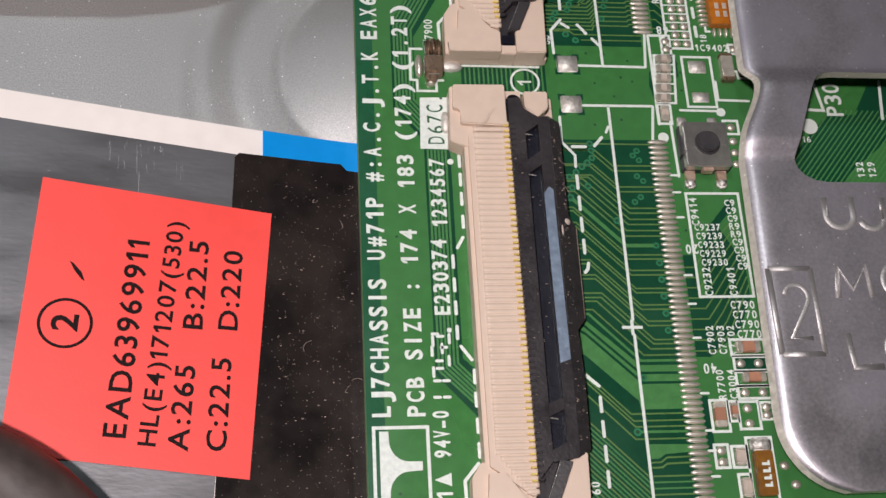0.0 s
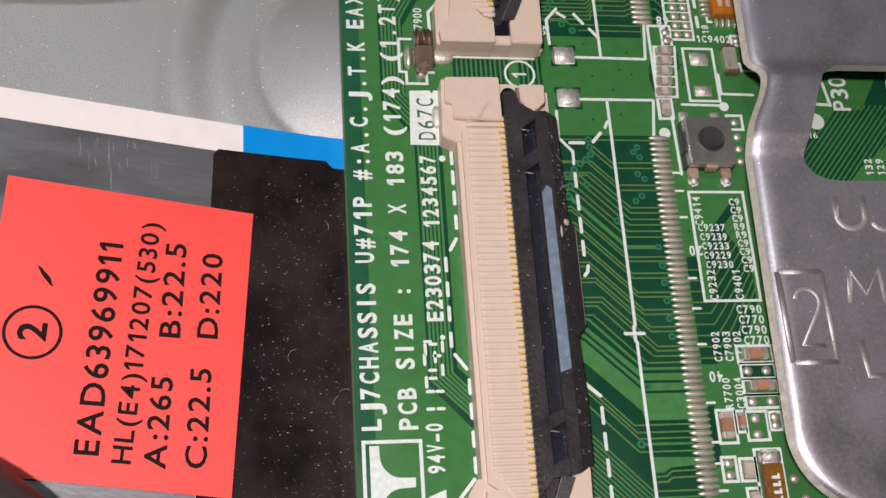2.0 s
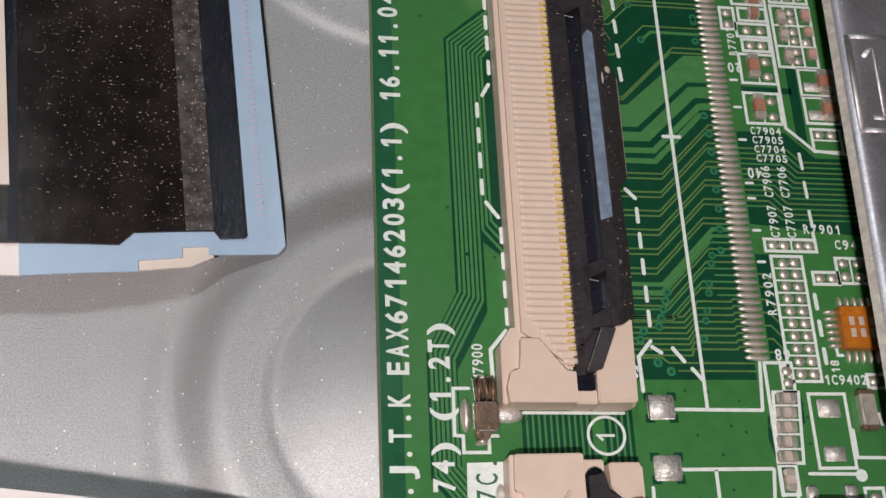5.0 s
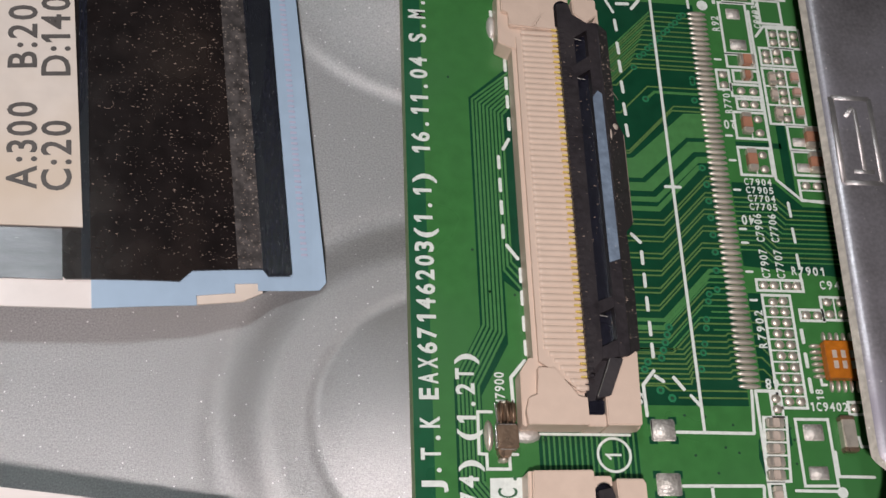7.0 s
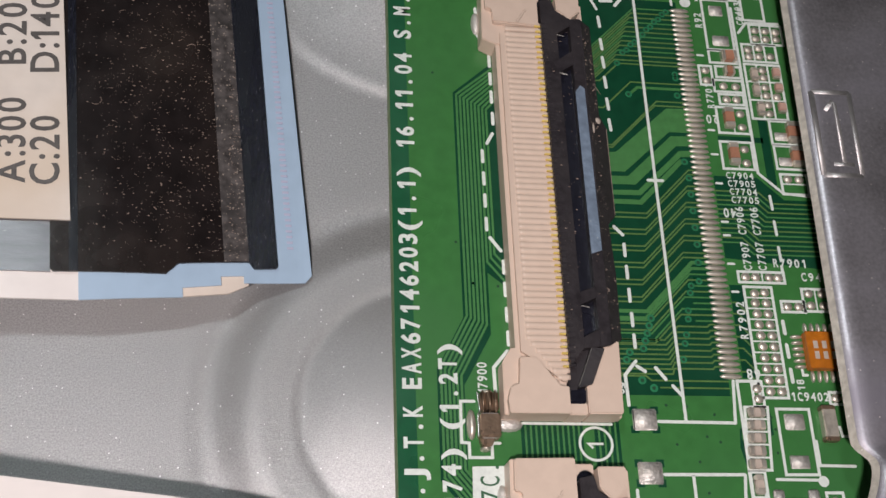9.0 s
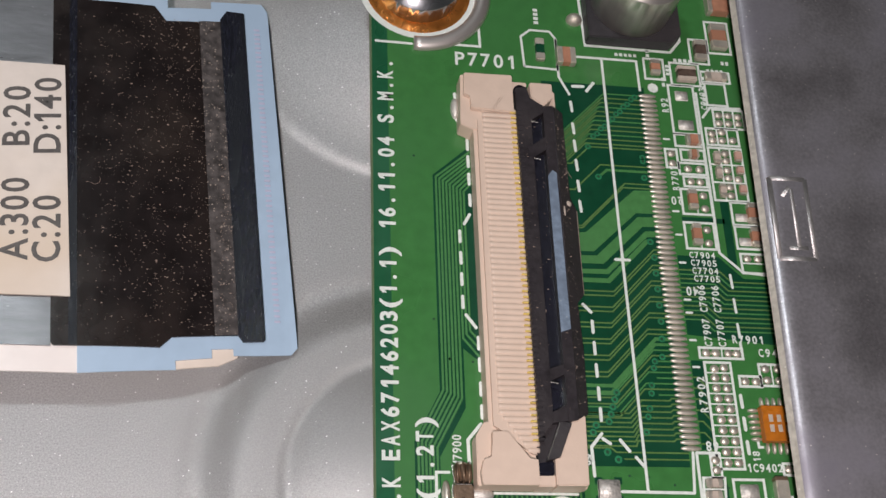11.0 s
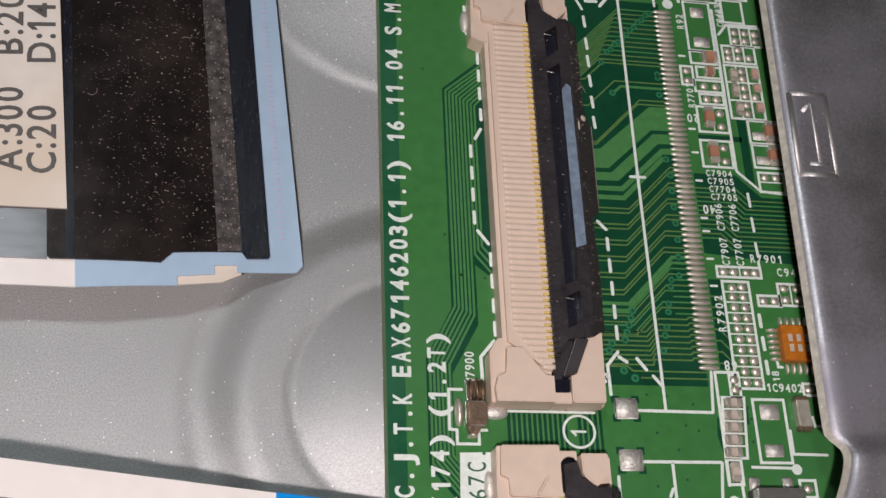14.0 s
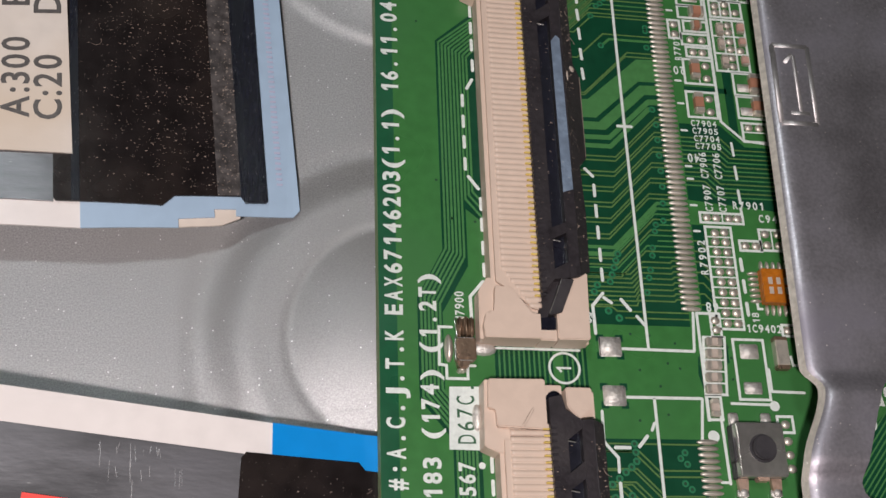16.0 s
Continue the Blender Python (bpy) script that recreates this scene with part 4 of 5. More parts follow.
def dust(parent, count, fibres, spot, z, seed, size=0.05):
    """Tiny flakes and curled fibres strewn over one surface."""
    r = random.Random(seed)
    bm = bmesh.new()
    for _ in range(count):
        x, y = spot(r)
        q = size * (0.5 + r.random() ** 3 * 1.6)
        a = r.random() * 6.28
        h = z(x, y)
        pts = [(x + 1.7 * q * math.cos(a + k * 1.57) * (0.6 + 0.6 * r.random()), y + 0.7 * q * math.sin(a + k * 1.57) * (0.6 + 0.6 * r.random())) for k in range(4)]
        prism(bm, pts, h, h + 0.03)
    for _ in range(fibres):
        x, y = spot(r)
        a, turn, n = r.random() * 6.28, (r.random() - 0.5) * 0.8, r.randint(4, 9)
        path = []
        for _ in range(n):
            path.append((x, y))
            x, y, a = x + 0.16 * math.cos(a), y + 0.16 * math.sin(a), a + turn
        ridge(bm, path, 0.018, z(*path[0]), 4, 1.0)
    tagged(part("dust", bm, DUST, parent, "pale dust specks and fibres"), kind="stuff")


# ---- connectors ----
def build_connector():
    c = thing("ribbon_connector", "cream plastic ribbon cable connector with closed black flip lever", "connector", "flip lever connectors", at=(0, 0, 0))
    bm = bmesh.new()
    box(bm, -5.8, 1.9, 1.7, 38.0, 0.0, 0.9, 0.08)
    prism(bm, [(-5.98, 6.0), (-4.46, 6.0), (-2.84, 3.78), (-2.0, 3.78), (-2.0, 34.2), (-5.98, 34.2)], 0.02, 2.05, 0.34, 4)
    part("body", bm, CREAM, c)
    bm = bmesh.new()
    for i in range(62):
        y = 34.9 - 0.5 * i
        x = max(-5.2, -4.15 + 0.72 * (5.9 - y))
        ridge(bm, [(x, y), (x + 0.3, y), (-2.3, y), (-2.1, y)], 0.215, 1.98, 10, 0.75)
    tagged(part("ribs", bm, CREAM, c, smooth=True), kind="stuff")
    # lower cap
    bm = bmesh.new()
    prism(bm, [(-7.05, 1.65), (-2.35, 1.65), (-2.35, 5.9), (-6.0, 6.7), (-6.3, 6.7), (-7.0, 5.6)], 0.05, 1.72, 0.07)
    prism(bm, [(-6.75, 1.6), (-2.32, 1.6), (-2.32, 3.62), (-2.98, 3.62), (-4.58, 5.8), (-5.8, 5.8), (-5.95, 3.75), (-6.6, 3.55), (-6.85, 2.6)], 1.0, 2.35, 0.05)
    box(bm, -2.4, -0.95, 1.6, 2.5, 0.05, 1.95, 0.08)
    prism(bm, [(-0.98, 1.6), (1.6, 1.62), (1.75, 7.2), (0.5, 6.8), (-0.95, 3.9)], 0.05, 2.3, 0.09)
    part("end_cap", bm, CREAM, c)
    # upper cap
    bm = bmesh.new()
    prism(bm, [(-6.95, 38.5), (-7.1, 33.4), (-6.0, 32.9), (-5.4, 32.9), (-5.3, 34.0), (-2.3, 34.0), (-2.3, 38.5)], 0.05, 1.85, 0.07)
    prism(bm, [(-6.7, 38.45), (-6.8, 36.2), (-6.2, 36.1), (-6.2, 34.8), (-2.35, 34.6), (-2.35, 37.6), (-2.35, 38.5)], 1.0, 2.35, 0.09)
    box(bm, -2.4, -0.9, 37.1, 38.2, 0.05, 1.75, 0.08)
    prism(bm, [(-0.75, 37.9), (-0.7, 36.4), (0.2, 35.4), (1.25, 36.3), (1.3, 37.9)], 0.05, 2.3, 0.09)
    part("end_cap", bm, CREAM, c)
    bm = bmesh.new()
    prism(bm, [(-4.3, 34.9), (-4.15, 34.75), (-3.3, 36.1), (-3.45, 36.25)], 2.2, 2.39, 0.04)
    part("moulded_nib", bm, CREAM, c, "slanted cream moulding mark")
    # lever: a sloping black bar with three sunken windows, a chamfered east side and a bent hinge arm
    lev = bmesh.new()
    prism(lev, [(-2.15, 5.1), (-0.97, 6.5), (-0.92, 36.1), (-1.2, 37.2), (-2.2, 37.0)], 1.1, 2.62, 0.05)
    prism(lev, [(0.2, 6.55), (1.1, 6.75), (1.12, 35.4), (0.2, 35.3)], 1.1, 2.62, 0.05)
    for y0, y1, y2, y3 in ((6.45, 6.6, 7.95, 7.3), (9.85, 10.45, 11.35, 10.85), (30.05, 30.9, 32.2, 31.25), (33.75, 34.65, 35.3, 36.1)):
        prism(lev, [(-1.0, y0), (0.24, y1), (0.24, y2), (-1.0, y3)], 1.1, 2.612)
    prism(lev, [(1.08, 6.78), (2.15, 7.45), (2.25, 12.8), (2.0, 16.9), (2.85, 17.9), (2.9, 25.8), (2.2, 26.7), (2.2, 35.2), (1.08, 35.42)],
          0.6, lambda x, y: 2.60 - 0.72 * (x - 1.08), 0.04)
    prism(lev, [(-2.25, 3.2), (-1.7, 3.5), (-0.66, 3.85), (0.45, 6.4), (0.3, 7.2), (-2.2, 7.2)], 1.1, 1.9, 0.05)
    lever = part("lever", lev, BLACK, c, "black flip lever, shut")
    bm = bmesh.new()
    prism(bm, [(-0.45, 6.6), (0.52, 6.45), (-0.60, 3.75), (-1.66, 3.5)], 1.5, lambda x, y: 2.58 + 0.10 * x, 0.05)
    arm = part("hinge_arm", bm, BLACK, lever)
    # pale bead puts the highlight along the arm's worn edge into the colour
    bm = bmesh.new()
    ridge(bm, [(-0.44, 6.5), (-1.62, 3.62)], 0.035, 2.5)
    part("worn_edge", bm, SWITCHTOP, lever, "worn edge with its highlight put in as a pale line")
    bm = bmesh.new()
    prism(bm, [(-2.36, 2.45), (-1.02, 2.45), (-0.95, 3.6), (-2.3, 3.4)], 0.95, 2.05, 0.14)
    part("hinge_pin", bm, BLACK2, lever, "glossy dark hinge pin")
    bm = bmesh.new()
    disc(bm, -1.65, 37.0, 0.62, 1.2, 2.3, 18, 0.15)
    part("hinge_pin", bm, BLACK2, lever, smooth=True)
    # window floors: a darker black than the lever's holds the recess's shade
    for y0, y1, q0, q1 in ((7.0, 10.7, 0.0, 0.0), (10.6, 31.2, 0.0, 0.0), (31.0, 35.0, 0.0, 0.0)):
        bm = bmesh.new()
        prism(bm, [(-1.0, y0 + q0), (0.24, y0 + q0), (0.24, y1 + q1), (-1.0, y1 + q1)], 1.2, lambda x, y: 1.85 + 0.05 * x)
        part("window_floor", bm, BLACK2, lever, "sunken window with its shade coloured in blue-black")
    # grey beads draw the light caught on the windows' upper corners
    for y in (9.78, 30.0, 33.7):
        bm = bmesh.new()
        ridge(bm, [(-0.97, y), (-0.35, y - 0.12)], 0.05, 2.60)
        part("window_lip", bm, SWITCHTOP, lever, "grey line for the lit lip of a window")
    bm = bmesh.new()
    prism(bm, [(0.16, 28.3), (0.6, 28.9), (0.95, 28.6), (1.05, 14.3), (0.2, 14.0)], 2.58, 2.68, 0.02, 1)
    part("grey_strip", bm, BLUETAPE, lever, "grey-blue strip along the lever")
    bm = bmesh.new()
    ridge(bm, [(1.12, 17.2), (1.15, 35.2)], 0.06, 2.60)
    part("edge_bead", bm, BLACK, lever)
    bm = bmesh.new()
    bead(bm, 1.9, 26.1, 0.42, 0.35, 1.75, 0.35)
    bead(bm, 1.45, 25.2, 0.16, 0.6, 2.2, 0.2)
    part("lint", bm, TAN, lever, "tan crumb of dried glue")
    dust(lever, 110, 0, lambda r: (-2.0 + r.random() * 3.0, 7.5 + r.random() * 27), lambda x, y: 2.62 if not -1.0 < x < 0.22 else 1.95, 5, 0.035)
    dust(lever, 170, 2, lambda r: (1.15 + 1.0 * r.random(), 8.0 + r.random() * 27), lambda x, y: 2.61 - 0.72 * (x - 1.08), 6, 0.04)
    bm = bmesh.new()
    ridge(bm, [(2.83, 18.0), (2.87, 25.7)], 0.05, 1.30, 6, 1.0)
    part("worn_edge", bm, DARKTAN, lever, "brownish worn outer edge")
    # contacts and the lever's teeth
    bm = bmesh.new()
    box(bm, -0.3, 0.22, -0.065, 0.065, 0, 0.2, 0.04, 1)
    gold = part("contact", bm, GOLD, c)
    gold.location = (-2.42 * MM, 34.65 * MM, 2.12 * MM)
    bm = bmesh.new()
    box(bm, -0.25, 0.25, -0.13, 0.13, 0, 0.35, 0.07, 1)
    tooth = part("tooth", bm, BLACK, lever)
    tooth.location = (-1.98 * MM, 34.65 * MM, 2.3 * MM)
    for i in range(1, 60):
        y = 34.9 - 0.5 * i
        shared("contact", gold.data, c, -2.42 + 0.07 * (i % 2), y - 0.25, 2.12)
        shared("tooth", tooth.data, lever, -1.98, y - 0.25, 2.3)
    # soldered fixing tab
    bm = bmesh.new()
    bead(bm, -6.45, 1.35, 1.05, 0.55, 0.02, 0.5)
    part("solder_tab", bm, SOLDER, c, "lumpy solder on the fixing tab", smooth=True)
    bm = bmesh.new()
    bead(bm, -7.2, 36.0, 0.4, 1.1, 0.02, 0.5)
    part("solder_tab", bm, SOLDER, c, smooth=True)
    return c


connector = build_connector()
copy_thing(connector, pose(0, -40.1 * MM, 0))


# ---- small parts on the board ----
def chip(name, label, category, group, x0, x1, y0, y1, h, mat, along="x", ends=0.28, end_mat=SOLDER_SMOOTH):
    """A two-ended chip with soldered metal caps."""
    cx, cy = (x0 + x1) / 2, (y0 + y1) / 2
    c = thing(name, label, category, group, at=(cx, cy, 0.02))
    a, b = (x1 - x0) / 2, (y1 - y0) / 2
    e = ends * (a if along == "x" else b) * 2
    bm = bmesh.new()
    if along == "x":
        box(bm, -a + e * 0.8, a - e * 0.8, -b, b, 0.0, h, 0.06)
    else:
        box(bm, -a, a, -b + e * 0.8, b - e * 0.8, 0.0, h, 0.06)
    part("body", bm, mat, c)
    for s in (-1, 1):
        bm = bmesh.new()
        if along == "x":
            x = s * (a - e / 2)
            box(bm, x - e / 2, x + e / 2, -b * 1.05, b * 1.05, 0.0, h * 0.98, 0.08)
        else:
            y = s * (b - e / 2)
            box(bm, -a * 1.05, a * 1.05, y - e / 2, y + e / 2, 0.0, h * 0.98, 0.08)
        part("end_cap", bm, end_mat, c, smooth=False)
    return c


CAPS = "brown ceramic capacitors on the board"
for x0, x1, y0, y1, al in ((14.3, 15.7, 33.8, 34.75, "x"), (14.35, 15.3, 32.35, 33.15, "x"), (13.75, 14.55, 27.1, 29.0, "y"), (13.7, 14.5, 23.6, 25.6, "y"),
                           (19.2, 20.3, 26.0, 27.9, "y"), (19.2, 20.3, 23.7, 25.5, "y"), (15.3, 17.3, -24.75, -23.85, "x"), (15.45, 17.4, -27.2, -26.45, "x"),
                           (12.75, 13.6, -30.8, -28.8, "y"), (14.15, 14.65, -30.1, -28.9, "y")):
    chip("chip_capacitor", "small brown ceramic capacitor soldered to the green board", "capacitor", CAPS, x0, x1, y0, y1, 0.55, BROWN, al)
for k in range(5):
    chip("chip_resistor", "tiny grey-brown chip resistor in a soldered row", "resistor", "row of chip resistors", 12.0 - 0.13 * k, 13.35 - 0.13 * k, 2.1 - 0.985 * k, 2.78 - 0.985 * k, 0.42, TAN, "x", 0.36)
chip("chip_resistor", "tiny grey-brown chip resistor standing upright to the row", "resistor", "row of chip resistors", 11.75, 12.4, -3.75, -2.3, 0.45, TAN, "y", 0.34)
chip("chip_resistor", "tan chip part beside the fuse", "resistor", "", 14.0, 14.75, -33.8, -32.5, 0.5, TAN, "y", 0.2)
chip("chip_resistor", "tan chip part beside the fuse", "resistor", "", 14.2, 14.9, -36.3, -34.8, 0.5, TAN, "y", 0.2)
chip("chip_inductor", "dark brown soldered bar part with silver top", "inductor", "", 17.75, 18.85, 0.2, 2.95, 0.7, SOLDER_SMOOTH, "y", 0.14, COILMETAL)
chip("chip_resistor", "pinkish chip part under the plate's edge", "resistor", "", 18.85, 19.5, 28.9, 29.9, 0.4, PINKCERAMIC, "y", 0.2)
chip("chip_resistor", "pinkish chip part under the plate's edge", "resistor", "", 18.85, 19.5, 32.3, 33.4, 0.4, PINKCERAMIC, "y", 0.2)
chip("chip_resistor", "pinkish chip part under the plate's edge", "resistor", "", 18.85, 19.5, 30.95, 31.8, 0.4, PINKCERAMIC, "y", 0.2)
chip("chip_resistor", "small dark chip part on tan pads", "resistor", "", 16.8, 17.35, 30.4, 31.6, 0.45, TAN, "y", 0.3)
chip("chip_resistor", "small dark chip part on tan pads", "resistor", "", 16.9, 17.5, 28.5, 29.8, 0.45, TAN, "y", 0.3)
chip("chip_resistor", "small dark chip part on tan pads", "resistor", "", 16.8, 17.4, 31.9, 33.2, 0.45, TAN, "y", 0.3)
chip("chip_resistor", "small brown chip part near the round can", "resistor", "", 11.75, 12.65, 41.15, 42.7, 0.5, BROWN, "y", 0.32)
chip("chip_resistor", "dark-topped tan chip part near the round can", "resistor", "", 14.3, 16.1, 40.6, 42.2, 0.6, DARKCHIP, "y", 0.3, TAN)
chip("chip_capacitor", "small dark brown capacitor near the round can", "capacitor", CAPS, 16.35, 17.5, 43.1, 45.3, 0.6, DARKCHIP, "y", 0.3)
chip("chip_resistor", "pinkish chip part in a white printed frame", "resistor", "", 17.1, 19.3, 41.0, 41.85, 0.4, TAN, "x", 0.3)
chip("chip_capacitor", "pale soldered capacitor under the plate's edge", "capacitor", CAPS, 18.2, 19.7, 44.5, 47.3, 0.7, BROWN, "y", 0.34)
chip("chip_capacitor", "large brown capacitor under the plate's edge", "capacitor", CAPS, 18.2, 20.8, 48.6, 50.6, 0.9, BROWN, "x", 0.2)
chip("chip_capacitor", "silvery brown capacitor at the connector's head", "capacitor", CAPS, 2.6, 4.4, 41.5, 43.2, 0.7, BROWN, "x", 0.34)
chip("chip_resistor", "pale chip part by the screw", "resistor", "", 0.7, 1.5, 41.8, 44.2, 0.4, GAP, "y", 0.34)


def coil(x, y):
    c = thing("chip_coil", "brown soldered twin-ended coil beside the connector", "inductor", at=(x, y, 0.02))
    bm = bmesh.new()
    box(bm, -0.72, 0.82, -0.95, 0.75, 0, 1.1, 0.1)
    body = part("body", bm, COILMETAL, c, "brownish folded metal body")
    bm = bmesh.new()
    for k in range(3):
        box(bm, -0.55 + 0.46 * k, -0.13 + 0.46 * k, 0.95, 2.55, 0, 1.05 - 0.12 * abs(k - 1), 0.16, 3)
    part("winding", bm, COILMETAL, c, "rounded brown winding", smooth=True)
    bm = bmesh.new()
    prism(bm, [(-0.5, -1.55), (0.2, -1.55), (0.45, -0.9), (-0.7, -0.9)], 0, 0.8, 0.12)
    part("lower_lug", bm, COILMETAL, c)
    bm = bmesh.new()
    for pts in ([(-0.78, -0.9), (-0.78, 0.8), (-0.62, 0.95), (-0.78, 2.4)], [(-0.5, -0.98), (0.5, -0.98)], [(-0.6, 0.82), (0.7, 0.82)]):
        ridge(bm, pts, 0.05, 0.85, 6, 1.0)
    part("folded_edge", bm, SWITCHTOP, body, "thin shiny folded edge")
    for bx, by, rx, ry in ((-1.15, 0.2, 0.36, 1.15), (0.0, 0.86, 0.7, 0.16), (-0.2, -1.6, 0.4, 0.22), (0.1, 2.55, 0.5, 0.2)):
        bm = bmesh.new()
        bead(bm, bx, by, rx, ry, 0, 0.6)
        part("solder_fillet", bm, SOLDER_SMOOTH, c, smooth=True)
    return c


coil(-8.05, 1.15)


def fuse():
    c = thing("chip_fuse", "amber chip fuse with silver ends in a white frame", "fuse", at=(16.05, -34.7, 0.02))
    bm = bmesh.new()
    box(bm, -0.72, 0.75, -1.6, 1.9, 0, 0.8, 0.1)
    part("body", bm, AMBER, c)
    for y in (-2.35, 2.4):
        bm = bmesh.new()
        box(bm, -0.82, 0.82, y - 0.55, y + 0.55, 0, 0.7, 0.2, 3)
        part("end_cap", bm, SOLDER, c, smooth=True)
    bm = bmesh.new()
    for k in range(4):
        box(bm, -0.28, 0.34, -0.95 + 0.55 * k, -0.72 + 0.55 * k, 0.8, 0.83)
        box(bm, 0.18, 0.34, -0.72 + 0.55 * k, -0.55 + 0.55 * k, 0.8, 0.826)
    part("printed_mark", bm, SILK, c, "white printed bar")
    return c


fuse()


def driver_chip():
    c = thing("driver_chip", "small amber integrated circuit with soldered legs", "chip", at=(18.9, 7.35, 0.02))
    bm = bmesh.new()
    box(bm, -1.5, 1.5, -1.5, 1.5, 0.05, 0.8, 0.05)
    body = part("body", bm, ORANGE, c)
    bm = bmesh.new()
    for k in range(3):
        for y in (-0.75, 0.1):
            box(bm, -1.0 + 0.72 * k, -0.62 + 0.72 * k, y, y + 0.62, 0.8, 0.81)
    part("printed_mark", bm, TAN, body, "pale unreadable printing")
    bm = bmesh.new()
    bead(bm, 0, 0, 0.50, 0.18, 0, 0.3)
    leg = part("leg", bm, SOLDER_SMOOTH, c, smooth=True)
    leg.location = (-1.95 * MM, -1.2 * MM, 0)
    for k in range(1, 6):
        shared("leg", leg.data, c, -1.95, -1.2 + 0.49 * k)
    for k in range(5):
        shared("leg", leg.data, c, -1.1 + 0.55 * k, 1.95, 0, math.pi / 2)
        shared("leg", leg.data, c, -1.1 + 0.55 * k, -1.95, 0, math.pi / 2)


driver_chip()


def push_switch():
    c = thing("push_switch", "square steel push switch with dark round button", "switch", at=(14.95, -6.6, 0.02))
    bm = bmesh.new()
    box(bm, -2.05, 2.05, -2.1, 2.1, 0, 0.75, 0.05)
    part("base", bm, RUBBER, c)
    bm = bmesh.new()
    box(bm, -1.98, 1.98, -2.12, 2.12, 0.75, 1.5, 0.12)
    part("cover", bm, SWITCHTOP, c, "stamped steel cover")
    bm = bmesh.new()
    disc(bm, 0.05, 0.05, 1.12, 1.5, 1.56, 32)
    part("collar", bm, RUBBER, c)
    bm = bmesh.new()
    disc(bm, 0.05, 0.05, 0.95, 1.5, 2.0, 32, 0.12)
    part("button", bm, RUBBER, c, "dark round plunger")
    for x in (-1.45, 1.3):
        bm = bmesh.new()
        box(bm, x - 0.42, x + 0.42, 2.0, 3.2, 0, 0.3, 0.1, 2)
        part("leg", bm, SOLDER, c, smooth=True)
        bm = bmesh.new()
        prism(bm, [(x - 0.44, -2.0), (x + 0.44, -2.0), (x + 0.36, -3.0), (x - 0.36, -3.0)], 0.1, 0.52)
        leg = part("leg", bm, LEGCOPPER, c, "dull copper-coloured leg")
        bm = bmesh.new()
        box(bm, x - 0.46, x + 0.42, -3.62, -2.72, 0, 0.56, 0.2, 3)
        part("solder_joint", bm, SOLDER, leg, "grey tinned end", smooth=True)
    bm = bmesh.new()
    box(bm, -0.5, 0.45, -2.4, -2.05, 0.5, 1.2, 0.06)
    part("end_tab", bm, LEGCOPPER, c)
    bm = bmesh.new()
    box(bm, -2.2, -1.98, -0.9, 1.0, 0.3, 1.1, 0.05)
    part("side_tab", bm, RUBBER, c)


push_switch()


def round_can():
    c = thing("round_capacitor", "silver round capacitor can on a square dark base", "capacitor", at=(10.0, 48.3, 0.0))
    bm = bmesh.new()
    prism(bm, [(-4.4, -4.2), (3.8, -4.2), (4.8, -3.2), (4.8, 4.6), (-4.4, 4.6)], 0.05, 1.4, 0.1)
    part("base", bm, RUBBER, c)
    bm = bmesh.new()
    disc(bm, 0, 0, 4.0, 1.4, 6.6, 48, 0.8)
    part("can", bm, CAN, c, smooth=True)
    bm = bmesh.new()
    bead(bm, -5.3, -1.6, 0.8, 0.7, 0.02, 0.8)
    part("solder_tab", bm, SOLDER_SMOOTH, c, smooth=True)


round_can()


def screw():
    c = thing("screw", "zinc screw in a copper ring at the board's corner", "screw", at=(-10.2, 48.9, 0.0))
    bm = bmesh.new()
    disc(bm, 0, 0, 5.6, 0.01, 0.05, 48)
    part("silk_ring", bm, SILK, c)
    bm = bmesh.new()
    disc(bm, 0, 0, 5.0, 0.05, 0.09, 48)
    part("copper_ring", bm, COPPER, c, "orange copper ring with burn spots")
    bm = bmesh.new()
    disc(bm, 0, 0, 3.9, 0.09, 2.0, 48, 0.7)
    head = part("head", bm, SCREW, c, smooth=True)
    bm = bmesh.new()
    disc(bm, 0, 0, 1.6, 2.0, 2.6, 32, 0.3)
    part("boss", bm, SCREW, head)
    bm = bmesh.new()
    pts = [(6.2 * math.cos(a), 6.2 * math.sin(a)) for a in [radians(-95 + 6 * i) for i in range(20)]]
    ridge(bm, pts, 0.75, 0.05, 8, 0.8)
    part("washer_lip", bm, CAN, c, "pale grey curved lip", smooth=True)


screw()


# ---- the steel plate over the board ----
PZ, PT = 5.35, 0.9


def plate_z(x, y):
    hump = 0.75 * step(-1.2, -3.2, y) * step(-10.0, -8.2, y)
    return PZ + hump


